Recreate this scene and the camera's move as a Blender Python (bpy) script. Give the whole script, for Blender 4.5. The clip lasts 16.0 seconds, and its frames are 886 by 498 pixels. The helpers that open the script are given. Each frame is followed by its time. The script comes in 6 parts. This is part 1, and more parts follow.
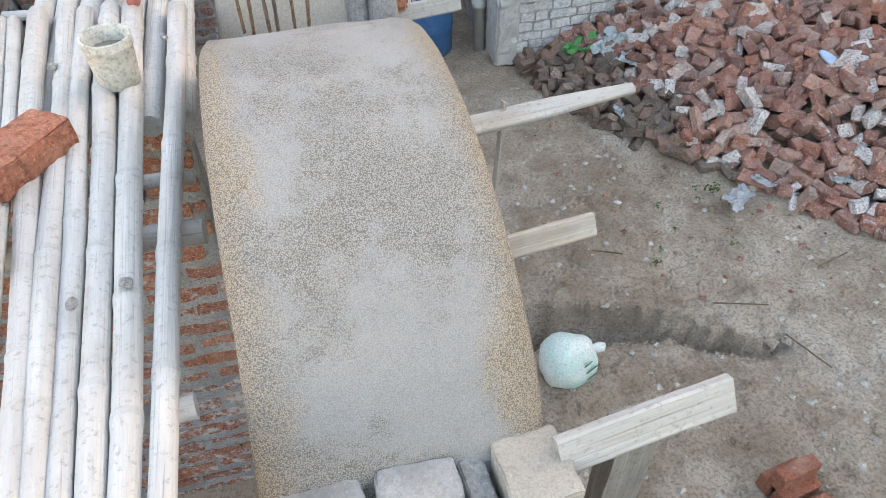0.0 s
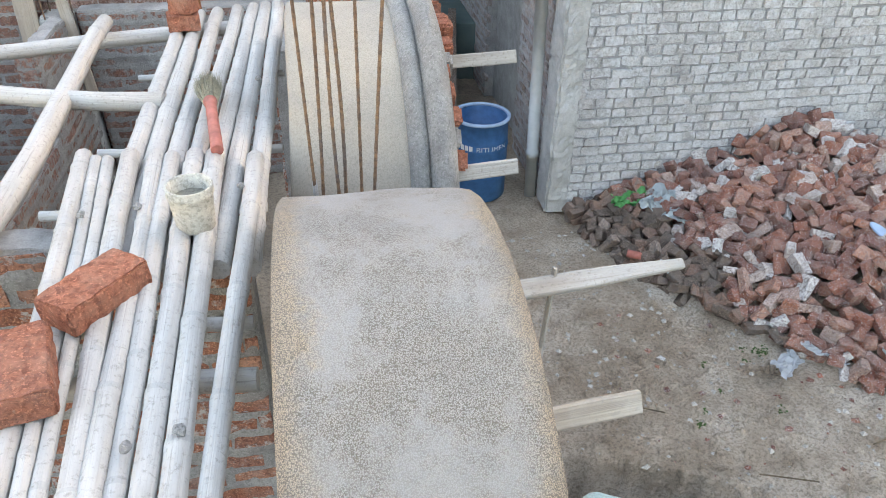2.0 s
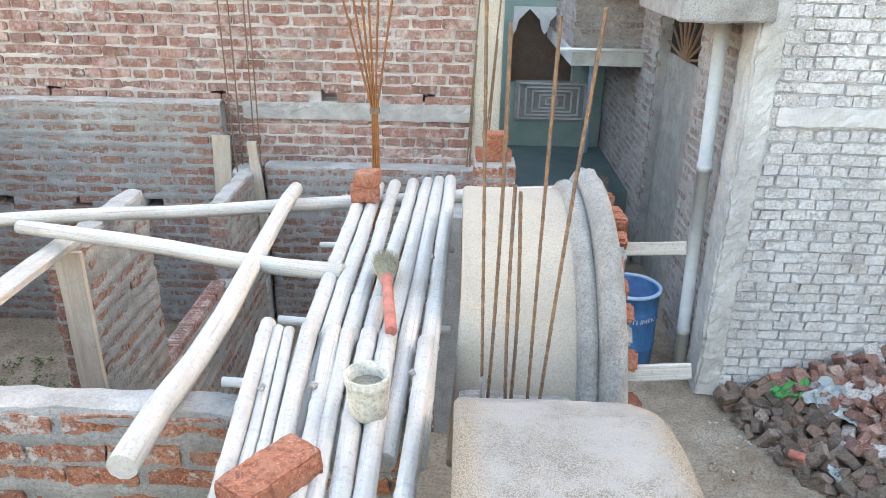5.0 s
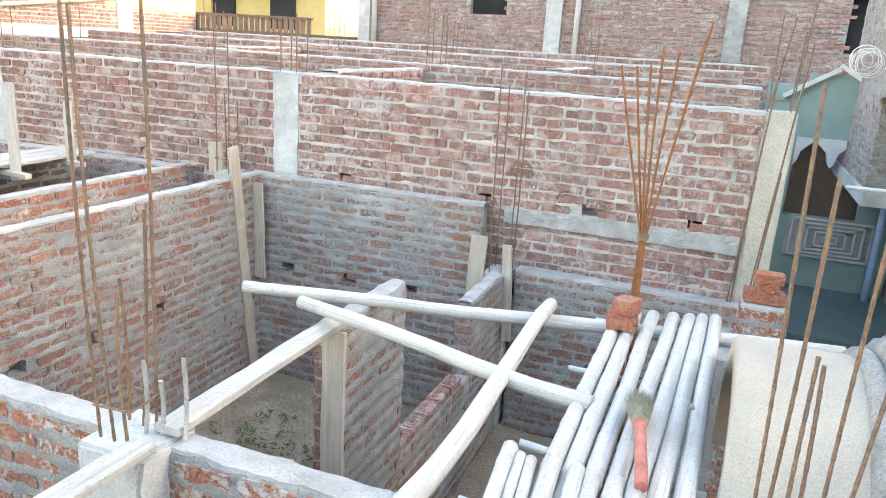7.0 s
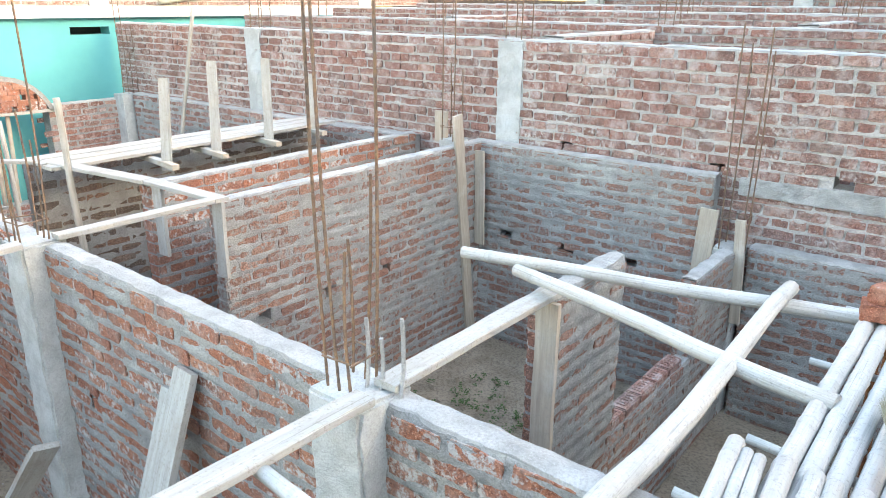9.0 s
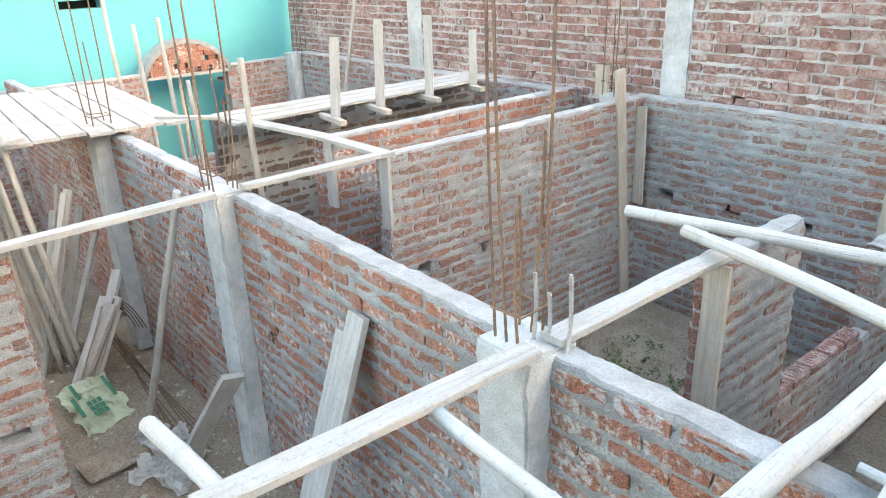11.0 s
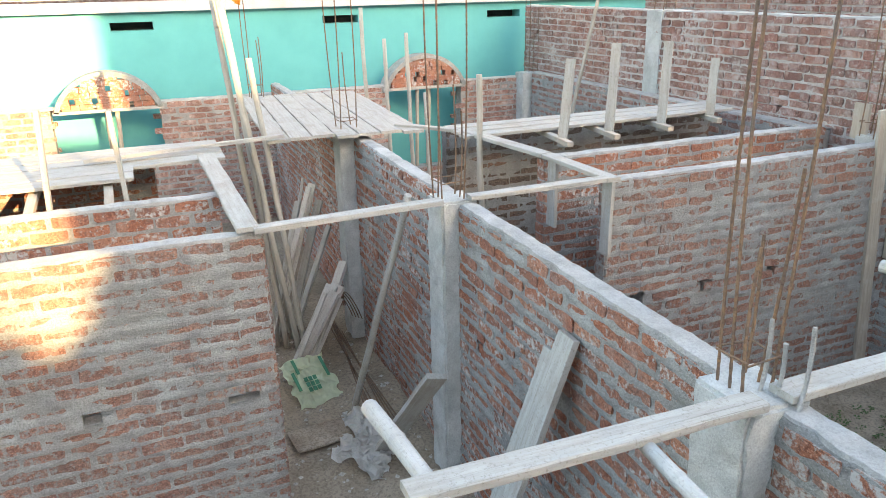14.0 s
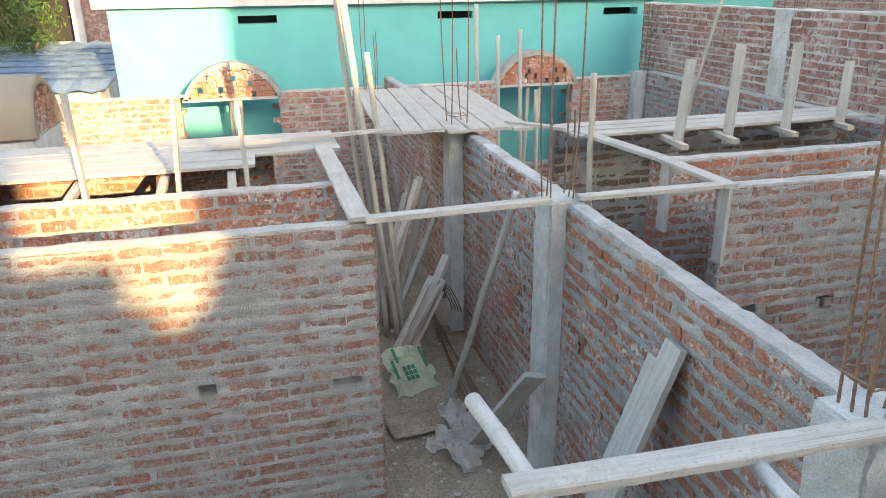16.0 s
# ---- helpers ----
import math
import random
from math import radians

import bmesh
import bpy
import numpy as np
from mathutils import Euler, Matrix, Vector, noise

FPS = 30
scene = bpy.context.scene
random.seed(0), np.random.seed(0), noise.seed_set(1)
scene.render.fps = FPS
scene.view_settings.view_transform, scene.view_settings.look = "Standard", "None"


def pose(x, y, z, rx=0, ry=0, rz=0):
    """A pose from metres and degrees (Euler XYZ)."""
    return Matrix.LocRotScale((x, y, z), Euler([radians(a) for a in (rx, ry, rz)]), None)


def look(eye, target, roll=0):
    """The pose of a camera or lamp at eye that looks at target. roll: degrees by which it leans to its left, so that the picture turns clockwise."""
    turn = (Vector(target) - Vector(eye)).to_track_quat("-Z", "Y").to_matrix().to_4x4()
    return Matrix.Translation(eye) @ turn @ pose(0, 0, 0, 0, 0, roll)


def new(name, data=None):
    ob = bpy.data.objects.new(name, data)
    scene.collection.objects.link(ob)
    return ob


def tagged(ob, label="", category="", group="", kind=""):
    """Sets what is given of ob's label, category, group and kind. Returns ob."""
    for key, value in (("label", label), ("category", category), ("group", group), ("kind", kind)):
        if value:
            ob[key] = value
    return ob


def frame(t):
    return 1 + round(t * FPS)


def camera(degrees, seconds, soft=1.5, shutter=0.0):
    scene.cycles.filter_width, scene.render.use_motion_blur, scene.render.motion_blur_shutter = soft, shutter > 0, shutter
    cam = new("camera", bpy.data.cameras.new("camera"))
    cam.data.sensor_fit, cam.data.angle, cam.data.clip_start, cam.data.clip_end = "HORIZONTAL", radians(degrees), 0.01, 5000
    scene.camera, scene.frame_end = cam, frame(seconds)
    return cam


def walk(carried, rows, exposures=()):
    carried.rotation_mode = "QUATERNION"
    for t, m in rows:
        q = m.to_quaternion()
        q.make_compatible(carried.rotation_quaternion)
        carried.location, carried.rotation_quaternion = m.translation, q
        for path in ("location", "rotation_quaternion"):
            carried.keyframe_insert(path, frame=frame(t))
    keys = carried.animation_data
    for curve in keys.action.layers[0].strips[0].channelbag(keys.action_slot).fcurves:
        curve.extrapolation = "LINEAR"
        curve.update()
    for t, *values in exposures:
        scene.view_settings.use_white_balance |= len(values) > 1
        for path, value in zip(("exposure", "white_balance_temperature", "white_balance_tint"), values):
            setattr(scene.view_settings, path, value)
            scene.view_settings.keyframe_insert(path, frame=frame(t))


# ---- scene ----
cam = camera(62.9, 16.0, soft=0.45)
PATH = [
    (0, (0.334, -0.183, 3.094), (0.694, 1.196, 1.69), -0.7),
    (0.5, (0.325, -0.197, 3.087), (0.627, 1.207, 1.695), 0.7),
    (1, (0.315, -0.187, 3.089), (0.597, 1.265, 1.743), 1.5),
    (1.5, (0.311, -0.169, 3.136), (0.601, 1.375, 1.898), 1.5),
    (2, (0.314, -0.16, 3.184), (0.614, 1.462, 2.053), 1.2),
    (2.5, (0.313, -0.159, 3.208), (0.616, 1.519, 2.163), 1.1),
    (3, (0.302, -0.15, 3.226), (0.605, 1.561, 2.235), 1.4),
    (3.2, (0.298, -0.143, 3.234), (0.599, 1.576, 2.257), 1.4),
    (5.3, (0.149, -0.015, 3.325), (0.009, 1.839, 2.588), 1.3),
    (5.5, (0.117, 0.012, 3.339), (-0.09, 1.874, 2.638), 1.7),
    (6, (0.075, 0.042, 3.347), (-0.3, 1.901, 2.712), 2.9),
    (6.5, (0.062, 0.033, 3.351), (-0.483, 1.869, 2.775), 3.3),
    (7, (0.065, 0.022, 3.355), (-0.622, 1.819, 2.808), 3.5),
    (7.5, (0.052, -0.007, 3.351), (-0.769, 1.735, 2.812), 3.5),
    (8, (0.043, -0.01, 3.346), (-0.906, 1.662, 2.793), 2.9),
    (8.5, (0.026, 0.03, 3.346), (-1.046, 1.61, 2.751), 1.8),
    (9, (0.036, 0.084, 3.334), (-1.149, 1.559, 2.687), 0.4),
    (9.2, (0.025, 0.095, 3.323), (-1.196, 1.533, 2.658), -0.1),
    (11.3, (0.004, -0.022, 3.348), (-1.475, 1.102, 2.607), -2.1),
    (11.5, (0.002, -0.026, 3.346), (-1.504, 1.07, 2.618), -2.0),
    (12, (-0.001, -0.041, 3.351), (-1.57, 0.976, 2.642), -1.7),
    (12.5, (-0.008, -0.05, 3.351), (-1.634, 0.883, 2.653), -1.5),
    (13, (-0.012, -0.068, 3.356), (-1.687, 0.777, 2.663), -1.3),
    (13.5, (-0.012, -0.088, 3.35), (-1.727, 0.675, 2.661), -1.2),
    (14, (-0.019, -0.094, 3.347), (-1.761, 0.609, 2.661), -1.1),
    (14.5, (-0.02, -0.108, 3.352), (-1.784, 0.537, 2.666), -1.0),
    (15, (-0.017, -0.122, 3.355), (-1.8, 0.466, 2.665), -0.8),
    (15.5, (-0.016, -0.131, 3.358), (-1.817, 0.394, 2.664), -0.7),
    (16, (-0.011, -0.141, 3.358), (-1.834, 0.302, 2.666), -0.8),
]
# the camera opens up over the shaded plot and closes down as sunlit walls enter
LIGHT = [(0.0, 3.38, 9000, 18), (3.0, 3.49, 8850, 17), (6.5, 3.75, 8350, 14), (9.0, 3.71, 7850, 10), (12.5, 3.46, 7900, 10), (16.0, 2.84, 7550, 10)]
walk(cam, [(t, look(*p)) for t, *p in PATH], LIGHT)

# ---- world, sun and lights ----
world = bpy.data.worlds.new("world")
scene.world = world
world.use_nodes = True
wn = world.node_tree.nodes
sky = wn.new("ShaderNodeTexSky")
sky.sky_type = "NISHITA"
sky.sun_disc = False
SUN_ELEVATION, SUN_HEADING = 13.0, 75.0   # heading: degrees clockwise from north
sky.sun_elevation = radians(SUN_ELEVATION)
sky.sun_rotation = radians(SUN_HEADING)
sky.air_density, sky.dust_density = 1.0, 1.8
wn["Background"].inputs["Strength"].default_value = 0.15
world.node_tree.links.new(sky.outputs[0], wn["Background"].inputs["Color"])
sun_data = bpy.data.lights.new("sun", "SUN")
sun_data.energy, sun_data.angle, sun_data.color = 2.6, radians(0.6), (1.0, 0.71, 0.36)
sun = new("sun", sun_data)
sun_way = Vector((math.sin(radians(SUN_HEADING)) * math.cos(radians(SUN_ELEVATION)), math.cos(radians(SUN_HEADING)) * math.cos(radians(SUN_ELEVATION)), math.sin(radians(SUN_ELEVATION))))
sun.matrix_world = look(sun_way * 60, (0, 0, 0))

# ---- materials ----
def nodes_of(name, rough=0.9):
    m = bpy.data.materials.new(name)
    m.use_nodes = True
    nt = m.node_tree
    b = nt.nodes["Principled BSDF"]
    b.inputs["Roughness"].default_value = rough
    b.inputs["Specular IOR Level"].default_value = 0.3
    return m, nt, b


def add(nt, kind, **values):
    n = nt.nodes.new(kind)
    for k, v in values.items():
        n.inputs[k].default_value = v
    return n


def coords(nt, scale=(1, 1, 1), local=True):
    """Place in metres: the object's own space, or the world's for joined stuff."""
    tc = nt.nodes.new("ShaderNodeTexCoord")
    mp = nt.nodes.new("ShaderNodeMapping")
    mp.inputs["Scale"].default_value = scale
    nt.links.new(tc.outputs["Object"] if local else tc.outputs["Object"], mp.inputs["Vector"])
    return mp.outputs[0]


def world_place(nt, scale=(1, 1, 1)):
    g = nt.nodes.new("ShaderNodeNewGeometry")
    mp = nt.nodes.new("ShaderNodeMapping")
    mp.inputs["Scale"].default_value = scale
    nt.links.new(g.outputs["Position"], mp.inputs["Vector"])
    return mp.outputs[0]


def fbm(nt, vec, scale, detail=4.0, rough=0.6):
    n = add(nt, "ShaderNodeTexNoise", Scale=scale, Detail=detail, Roughness=rough)
    nt.links.new(vec, n.inputs["Vector"])
    return n.outputs["Fac"]


def ramp(nt, fac, stops):
    r = nt.nodes.new("ShaderNodeValToRGB")
    el = r.color_ramp.elements
    el[0].position, el[0].color = stops[0][0], (*stops[0][1], 1)
    el[1].position, el[1].color = stops[-1][0], (*stops[-1][1], 1)
    for p, c in stops[1:-1]:
        e = el.new(p)
        e.color = (*c, 1)
    nt.links.new(fac, r.inputs["Fac"])
    return r.outputs["Color"]


def blend(nt, fac, a, b):
    m = nt.nodes.new("ShaderNodeMix")
    m.data_type = "RGBA"
    for sock, v in ((m.inputs[0], fac), (m.inputs[6], a), (m.inputs[7], b)):
        if hasattr(v, "links"):
            nt.links.new(v, sock)
        else:
            sock.default_value = v if isinstance(v, (int, float)) else (*v, 1)
    return m.outputs[2]


def value_map(nt, fac, a, b, lo=0.0, hi=1.0):
    m = add(nt, "ShaderNodeMapRange")
    for i, v in enumerate((a, b, lo, hi)):
        m.inputs[i + 1].default_value = v
    nt.links.new(fac, m.inputs[0])
    return m.outputs[0]


def sums(nt, op, a, b):
    m = nt.nodes.new("ShaderNodeMath")
    m.operation = op
    for s, v in ((m.inputs[0], a), (m.inputs[1], b)):
        if hasattr(v, "links"):
            nt.links.new(v, s)
        else:
            s.default_value = v
    return m.outputs[0]


def bump(nt, bsdf, fac, strength=0.4, distance=0.01):
    b = add(nt, "ShaderNodeBump", Strength=strength, Distance=distance)
    nt.links.new(fac, b.inputs["Height"])
    nt.links.new(b.outputs[0], bsdf.inputs["Normal"])


def piece_random(nt):
    """One random number for each piece, parts and joined stuff alike."""
    o = nt.nodes.new("ShaderNodeObjectInfo")
    g = nt.nodes.new("ShaderNodeNewGeometry")
    return sums(nt, "FRACT", sums(nt, "ADD", o.outputs["Random"], g.outputs["Random Per Island"]), 0.0)


def brick_material(name, stops, mortar, smear_from, smear_to, pale=(0.55, 0.45, 0.40), pale_amount=0.35):
    m, nt, b = nodes_of(name, 0.92)
    p = world_place(nt)
    base = ramp(nt, piece_random(nt), stops)
    grain = fbm(nt, p, 60, 6, 0.7)
    base = blend(nt, value_map(nt, grain, 0.45, 0.60, 0, 0.72), base, tuple(c * 0.5 for c in stops[0][1]))
    base = blend(nt, value_map(nt, fbm(nt, p, 130, 4, 0.7), 0.54, 0.64, 0, 0.7), base, tuple(min(0.8, c * 1.7) for c in stops[-1][1]))
    base = blend(nt, value_map(nt, fbm(nt, p, 3.1, 5, 0.65), 0.50, 0.66, 0, 0.45), base, (0.16, 0.135, 0.125))
    dust = fbm(nt, p, 9, 5, 0.65)
    base = blend(nt, value_map(nt, dust, 0.48, 0.72, 0, pale_amount), base, pale)
    smear = sums(nt, "ADD", sums(nt, "MULTIPLY", fbm(nt, p, 2.2, 3, 0.5), 0.35), sums(nt, "MULTIPLY", fbm(nt, p, 26, 5, 0.7), 0.65))
    col = blend(nt, value_map(nt, smear, smear_from, smear_to), base, mortar)
    nt.links.new(col, b.inputs["Base Color"])
    bump(nt, b, sums(nt, "ADD", grain, fbm(nt, p, 22, 4, 0.6)), 1.0, 0.016)
    return m


RED = [(0.0, (0.28, 0.105, 0.07)), (0.35, (0.41, 0.155, 0.09)), (0.7, (0.32, 0.145, 0.11)), (1.0, (0.48, 0.225, 0.145))]
DUSKY = [(0.0, (0.22, 0.115, 0.09)), (0.4, (0.30, 0.145, 0.11)), (0.75, (0.27, 0.16, 0.135)), (1.0, (0.38, 0.20, 0.145))]
GREY_MORTAR = (0.31, 0.295, 0.275)
M_BRICK = brick_material("brick_fresh", RED, (0.50, 0.475, 0.455), 0.515, 0.59)
M_BRICK_SMEARED = brick_material("brick_smeared", DUSKY, (0.295, 0.29, 0.28), 0.49, 0.57)
M_BRICK_OLD = brick_material("brick_old", [(0.0, (0.21, 0.11, 0.09)), (0.4, (0.33, 0.155, 0.125)), (0.75, (0.28, 0.165, 0.145)), (1.0, (0.42, 0.25, 0.205))], (0.52, 0.475, 0.45), 0.53, 0.64, (0.62, 0.54, 0.51), 0.65)
M_BRICK_WHITE = brick_material("brick_limewashed", [(0.0, (0.47, 0.475, 0.485)), (0.5, (0.56, 0.57, 0.58)), (0.9, (0.60, 0.61, 0.62)), (1.0, (0.50, 0.47, 0.46))], (0.66, 0.68, 0.70), 0.48, 0.60, (0.45, 0.44, 0.44), 0.6)


def rough_material(name, a, b_, scale=6.0, rough=0.92, relief=0.5, depth=0.012, fine=90.0, c=None, speck=1.0):
    m, nt, b = nodes_of(name, rough)
    p = world_place(nt)
    big = fbm(nt, p, scale, 5, 0.6)
    small = fbm(nt, p, fine, 5, 0.7)
    col = blend(nt, value_map(nt, big, 0.36, 0.66), a, b_)
    if c:
        col = blend(nt, value_map(nt, fbm(nt, p, scale * 0.31, 4, 0.6), 0.52, 0.66, 0, 0.8), col, c)
    col = blend(nt, value_map(nt, small, 0.46, 0.62, 0.0, 0.6 * speck), col, tuple(v * 0.45 for v in a))
    fleck = fbm(nt, p, fine * 1.9, 3, 0.7)
    col = blend(nt, value_map(nt, fleck, 0.56, 0.68, 0.0, 0.55 * speck), col, tuple(min(0.8, v * 1.5) for v in a))
    nt.links.new(col, b.inputs["Base Color"])
    bump(nt, b, sums(nt, "ADD", sums(nt, "MULTIPLY", big, 0.6), sums(nt, "MULTIPLY", small, 0.5)), relief, depth)
    return m


M_MORTAR = rough_material("mortar_grey", (0.37, 0.37, 0.36), (0.26, 0.256, 0.25), 8, relief=1.0, depth=0.03, c=(0.45, 0.455, 0.45))
M_MORTAR_OLD = rough_material("mortar_pale", (0.55, 0.51, 0.485), (0.42, 0.39, 0.37), 8, relief=0.9, depth=0.02)
M_CAP = rough_material("cement_cap", (0.46, 0.455, 0.445), (0.34, 0.335, 0.325), 9, relief=1.0, depth=0.03, c=(0.56, 0.555, 0.55), speck=0.55)
M_CONCRETE = rough_material("column_concrete", (0.50, 0.51, 0.50), (0.38, 0.385, 0.375), 9, relief=0.9, depth=0.02, c=(0.58, 0.60, 0.60), speck=0.6)


def plaster_material():
    """Floated grey cement in the middle, bare tan sand render left towards the long edges."""
    m, nt, b = nodes_of("sand_cement_plaster", 0.93)
    p = world_place(nt)
    sep = nt.nodes.new("ShaderNodeSeparateXYZ")
    nt.links.new(p, sep.inputs[0])
    across = sums(nt, "ABSOLUTE", sums(nt, "SUBTRACT", sep.outputs[0], 0.44), 0)
    cloud = fbm(nt, p, 3.2, 5, 0.65)
    fine = fbm(nt, p, 26, 5, 0.7)
    grain = add(nt, "ShaderNodeTexVoronoi", Scale=360.0)
    nt.links.new(p, grain.inputs["Vector"])
    edge = sums(nt, "ADD", across, sums(nt, "ADD", sums(nt, "MULTIPLY", sums(nt, "SUBTRACT", cloud, 0.5), 0.30), sums(nt, "MULTIPLY", sums(nt, "SUBTRACT", fine, 0.5), 0.12)))
    tan = value_map(nt, edge, 0.185, 0.235)
    smooth = sums(nt, "MULTIPLY", value_map(nt, sums(nt, "ADD", cloud, sums(nt, "MULTIPLY", sums(nt, "SUBTRACT", fine, 0.5), 0.35)), 0.47, 0.58, 0, 0.7), sums(nt, "SUBTRACT", 1.0, tan))
    col = blend(nt, tan, blend(nt, value_map(nt, fine, 0.3, 0.7), (0.35, 0.335, 0.32), (0.42, 0.405, 0.39)), (0.48, 0.385, 0.295))
    col = blend(nt, smooth, col, (0.295, 0.292, 0.29))
    speck = value_map(nt, grain.outputs["Distance"], 0.25, 0.72)
    strength = sums(nt, "MULTIPLY", speck, sums(nt, "SUBTRACT", 0.92, sums(nt, "MULTIPLY", smooth, 0.75)))
    col = blend(nt, strength, col, (0.16, 0.145, 0.125))
    nt.links.new(col, b.inputs["Base Color"])
    bump(nt, b, sums(nt, "MULTIPLY", grain.outputs["Distance"], sums(nt, "SUBTRACT", 1.0, sums(nt, "MULTIPLY", smooth, 0.75))), 0.8, 0.006)
    return m


M_PLASTER = plaster_material()
M_EARTH = rough_material("bare_earth", (0.37, 0.285, 0.215), (0.57, 0.475, 0.385), 3.4, relief=1.0, depth=0.09, fine=48, c=(0.72, 0.64, 0.55))
M_DARK_EARTH = rough_material("dark_brown_earth", (0.25, 0.20, 0.15), (0.36, 0.295, 0.23), 3, relief=0.9, depth=0.03, fine=40)
M_LIME = rough_material("limewashed_render", (0.46, 0.475, 0.485), (0.57, 0.585, 0.60), 4, c=(0.40, 0.40, 0.40), speck=0.6)
# limewashed joints, darkened to paint the shadow lines between courses
M_LIME_JOINT = rough_material("limewash_joint_shade", (0.32, 0.32, 0.325), (0.48, 0.485, 0.49), 5, relief=0.9, depth=0.02)
M_TURQUOISE = rough_material("turquoise_paint", (0.085, 0.345, 0.36), (0.10, 0.39, 0.405), 1.5, rough=0.7, relief=0.15, depth=0.004, speck=0.12)


def wood_material(name, a, b_, streak=(1, 1, 1), c=(0.25, 0.22, 0.19), rough=0.8):
    """Grain runs along the piece's own x."""
    m, nt, b = nodes_of(name, rough)
    v = coords(nt, (1.2, 14, 14))
    o = nt.nodes.new("ShaderNodeObjectInfo")
    ad = nt.nodes.new("ShaderNodeVectorMath")
    ad.operation = "ADD"
    nt.links.new(v, ad.inputs[0])
    cb = nt.nodes.new("ShaderNodeCombineXYZ")
    nt.links.new(sums(nt, "MULTIPLY", o.outputs["Random"], 40.0), cb.inputs[0])
    nt.links.new(cb.outputs[0], ad.inputs[1])
    grain = fbm(nt, ad.outputs[0], 2.5, 6, 0.65)
    p = world_place(nt)
    patch = fbm(nt, p, 5, 4, 0.6)
    col = blend(nt, value_map(nt, grain, 0.35, 0.65), a, b_)
    col = blend(nt, value_map(nt, patch, 0.52, 0.70, 0, 0.6), col, c)
    line = nt.nodes.new("ShaderNodeVectorMath")
    line.operation = "MULTIPLY"
    line.inputs[1].default_value = (0.5, 7, 7)
    nt.links.new(ad.outputs[0], line.inputs[0])
    crack = fbm(nt, line.outputs[0], 1.6, 3, 0.6)
    col = blend(nt, value_map(nt, crack, 0.62, 0.70, 0, 0.5), col, tuple(v * 0.45 for v in c))
    col = blend(nt, value_map(nt, fbm(nt, p, 70, 5, 0.75), 0.54, 0.66, 0, 0.55), col, tuple(v * 0.6 for v in c))
    nt.links.new(col, b.inputs["Base Color"])
    bump(nt, b, sums(nt, "SUBTRACT", grain, crack), 0.6, 0.006)
    return m


M_POLE = wood_material("limed_bamboo", (0.48, 0.475, 0.46), (0.40, 0.39, 0.375), c=(0.34, 0.325, 0.30), rough=0.7)
M_NODE = wood_material("bamboo_node", (0.44, 0.44, 0.43), (0.35, 0.35, 0.34), c=(0.34, 0.33, 0.31))
M_PLANK = wood_material("cement_dusted_timber", (0.42, 0.41, 0.385), (0.33, 0.315, 0.29), c=(0.30, 0.265, 0.225))
# pale boards, lightened further to make up for the dim passage
M_BOARD_PALE = wood_material("pale_boards_lightened", (0.56, 0.535, 0.50), (0.45, 0.425, 0.39), c=(0.36, 0.32, 0.28))
M_TIMBER = wood_material("weathered_timber", (0.46, 0.40, 0.33), (0.34, 0.29, 0.24), c=(0.50, 0.47, 0.43))
M_BAMBOO_OLD = wood_material("weathered_bamboo", (0.42, 0.395, 0.35), (0.30, 0.28, 0.245), c=(0.46, 0.44, 0.41))
M_GREYWOOD = wood_material("grey_split_wood", (0.34, 0.315, 0.285), (0.20, 0.185, 0.17), c=(0.16, 0.145, 0.13))
M_RUST = rough_material("rusty_steel", (0.15, 0.10, 0.075), (0.26, 0.15, 0.085), 30, rough=0.7, c=(0.12, 0.105, 0.10))

# ---- mesh helpers ----
rng = random.Random(7)


def finish(name, bm, material, parent=None):
    me = bpy.data.meshes.new(name)
    bm.normal_update()
    bm.to_mesh(me)
    bm.free()
    me.materials.append(material)
    ob = new(name, me)
    if parent:
        ob.parent = parent
    return ob


def part(name, bm, material, parent, label=""):
    return tagged(finish(name, bm, material, parent), label)


def thing(name, label, category, at=(0, 0, 0), group="", kind="", turn=0):
    e = new(name)
    e.matrix_basis = pose(*at, 0, 0, turn)
    return tagged(e, label, category, group, kind)


def add_box(bm, x0, x1, y0, y1, z0, z1, jitter=0.0, r=rng):
    xs, ys, zs = (x0, x1), (y0, y1), (z0, z1)
    v = [bm.verts.new((xs[i] + r.uniform(-jitter, jitter), ys[j] + r.uniform(-jitter, jitter), zs[k] + r.uniform(-jitter, jitter))) for i in (0, 1) for j in (0, 1) for k in (0, 1)]
    for f in ((0, 1, 3, 2), (4, 6, 7, 5), (0, 4, 5, 1), (2, 3, 7, 6), (0, 2, 6, 4), (1, 5, 7, 3)):
        bm.faces.new([v[i] for i in f])
    return v


def box_mesh(x0, x1, y0, y1, z0, z1, bevel=0.0, cuts=0, rough=0.0, seed=1):
    bm = bmesh.new()
    add_box(bm, x0, x1, y0, y1, z0, z1)
    if cuts:
        for axis in range(3):
            lo, hi = ((x0, x1), (y0, y1), (z0, z1))[axis]
            n = max(0, int((hi - lo) / cuts))
            for i in range(1, n + 1):
                co, no = [0, 0, 0], [0, 0, 0]
                co[axis], no[axis] = lo + (hi - lo) * i / (n + 1), 1
                bmesh.ops.bisect_plane(bm, geom=bm.verts[:] + bm.edges[:] + bm.faces[:], plane_co=co, plane_no=no)
    if bevel:
        bmesh.ops.bevel(bm, geom=[e for e in bm.edges if e.calc_face_angle(0) > 0.5], offset=bevel, segments=2, affect="EDGES")
    if rough:
        for v in bm.verts:
            n = noise.noise_vector(v.co * 6 + Vector((seed * 3.1, 0, 0)))
            v.co += n * rough * 0.45 + noise.noise_vector(v.co * 23 + Vector((0, seed * 1.7, 0))) * rough * 0.6
    return bm


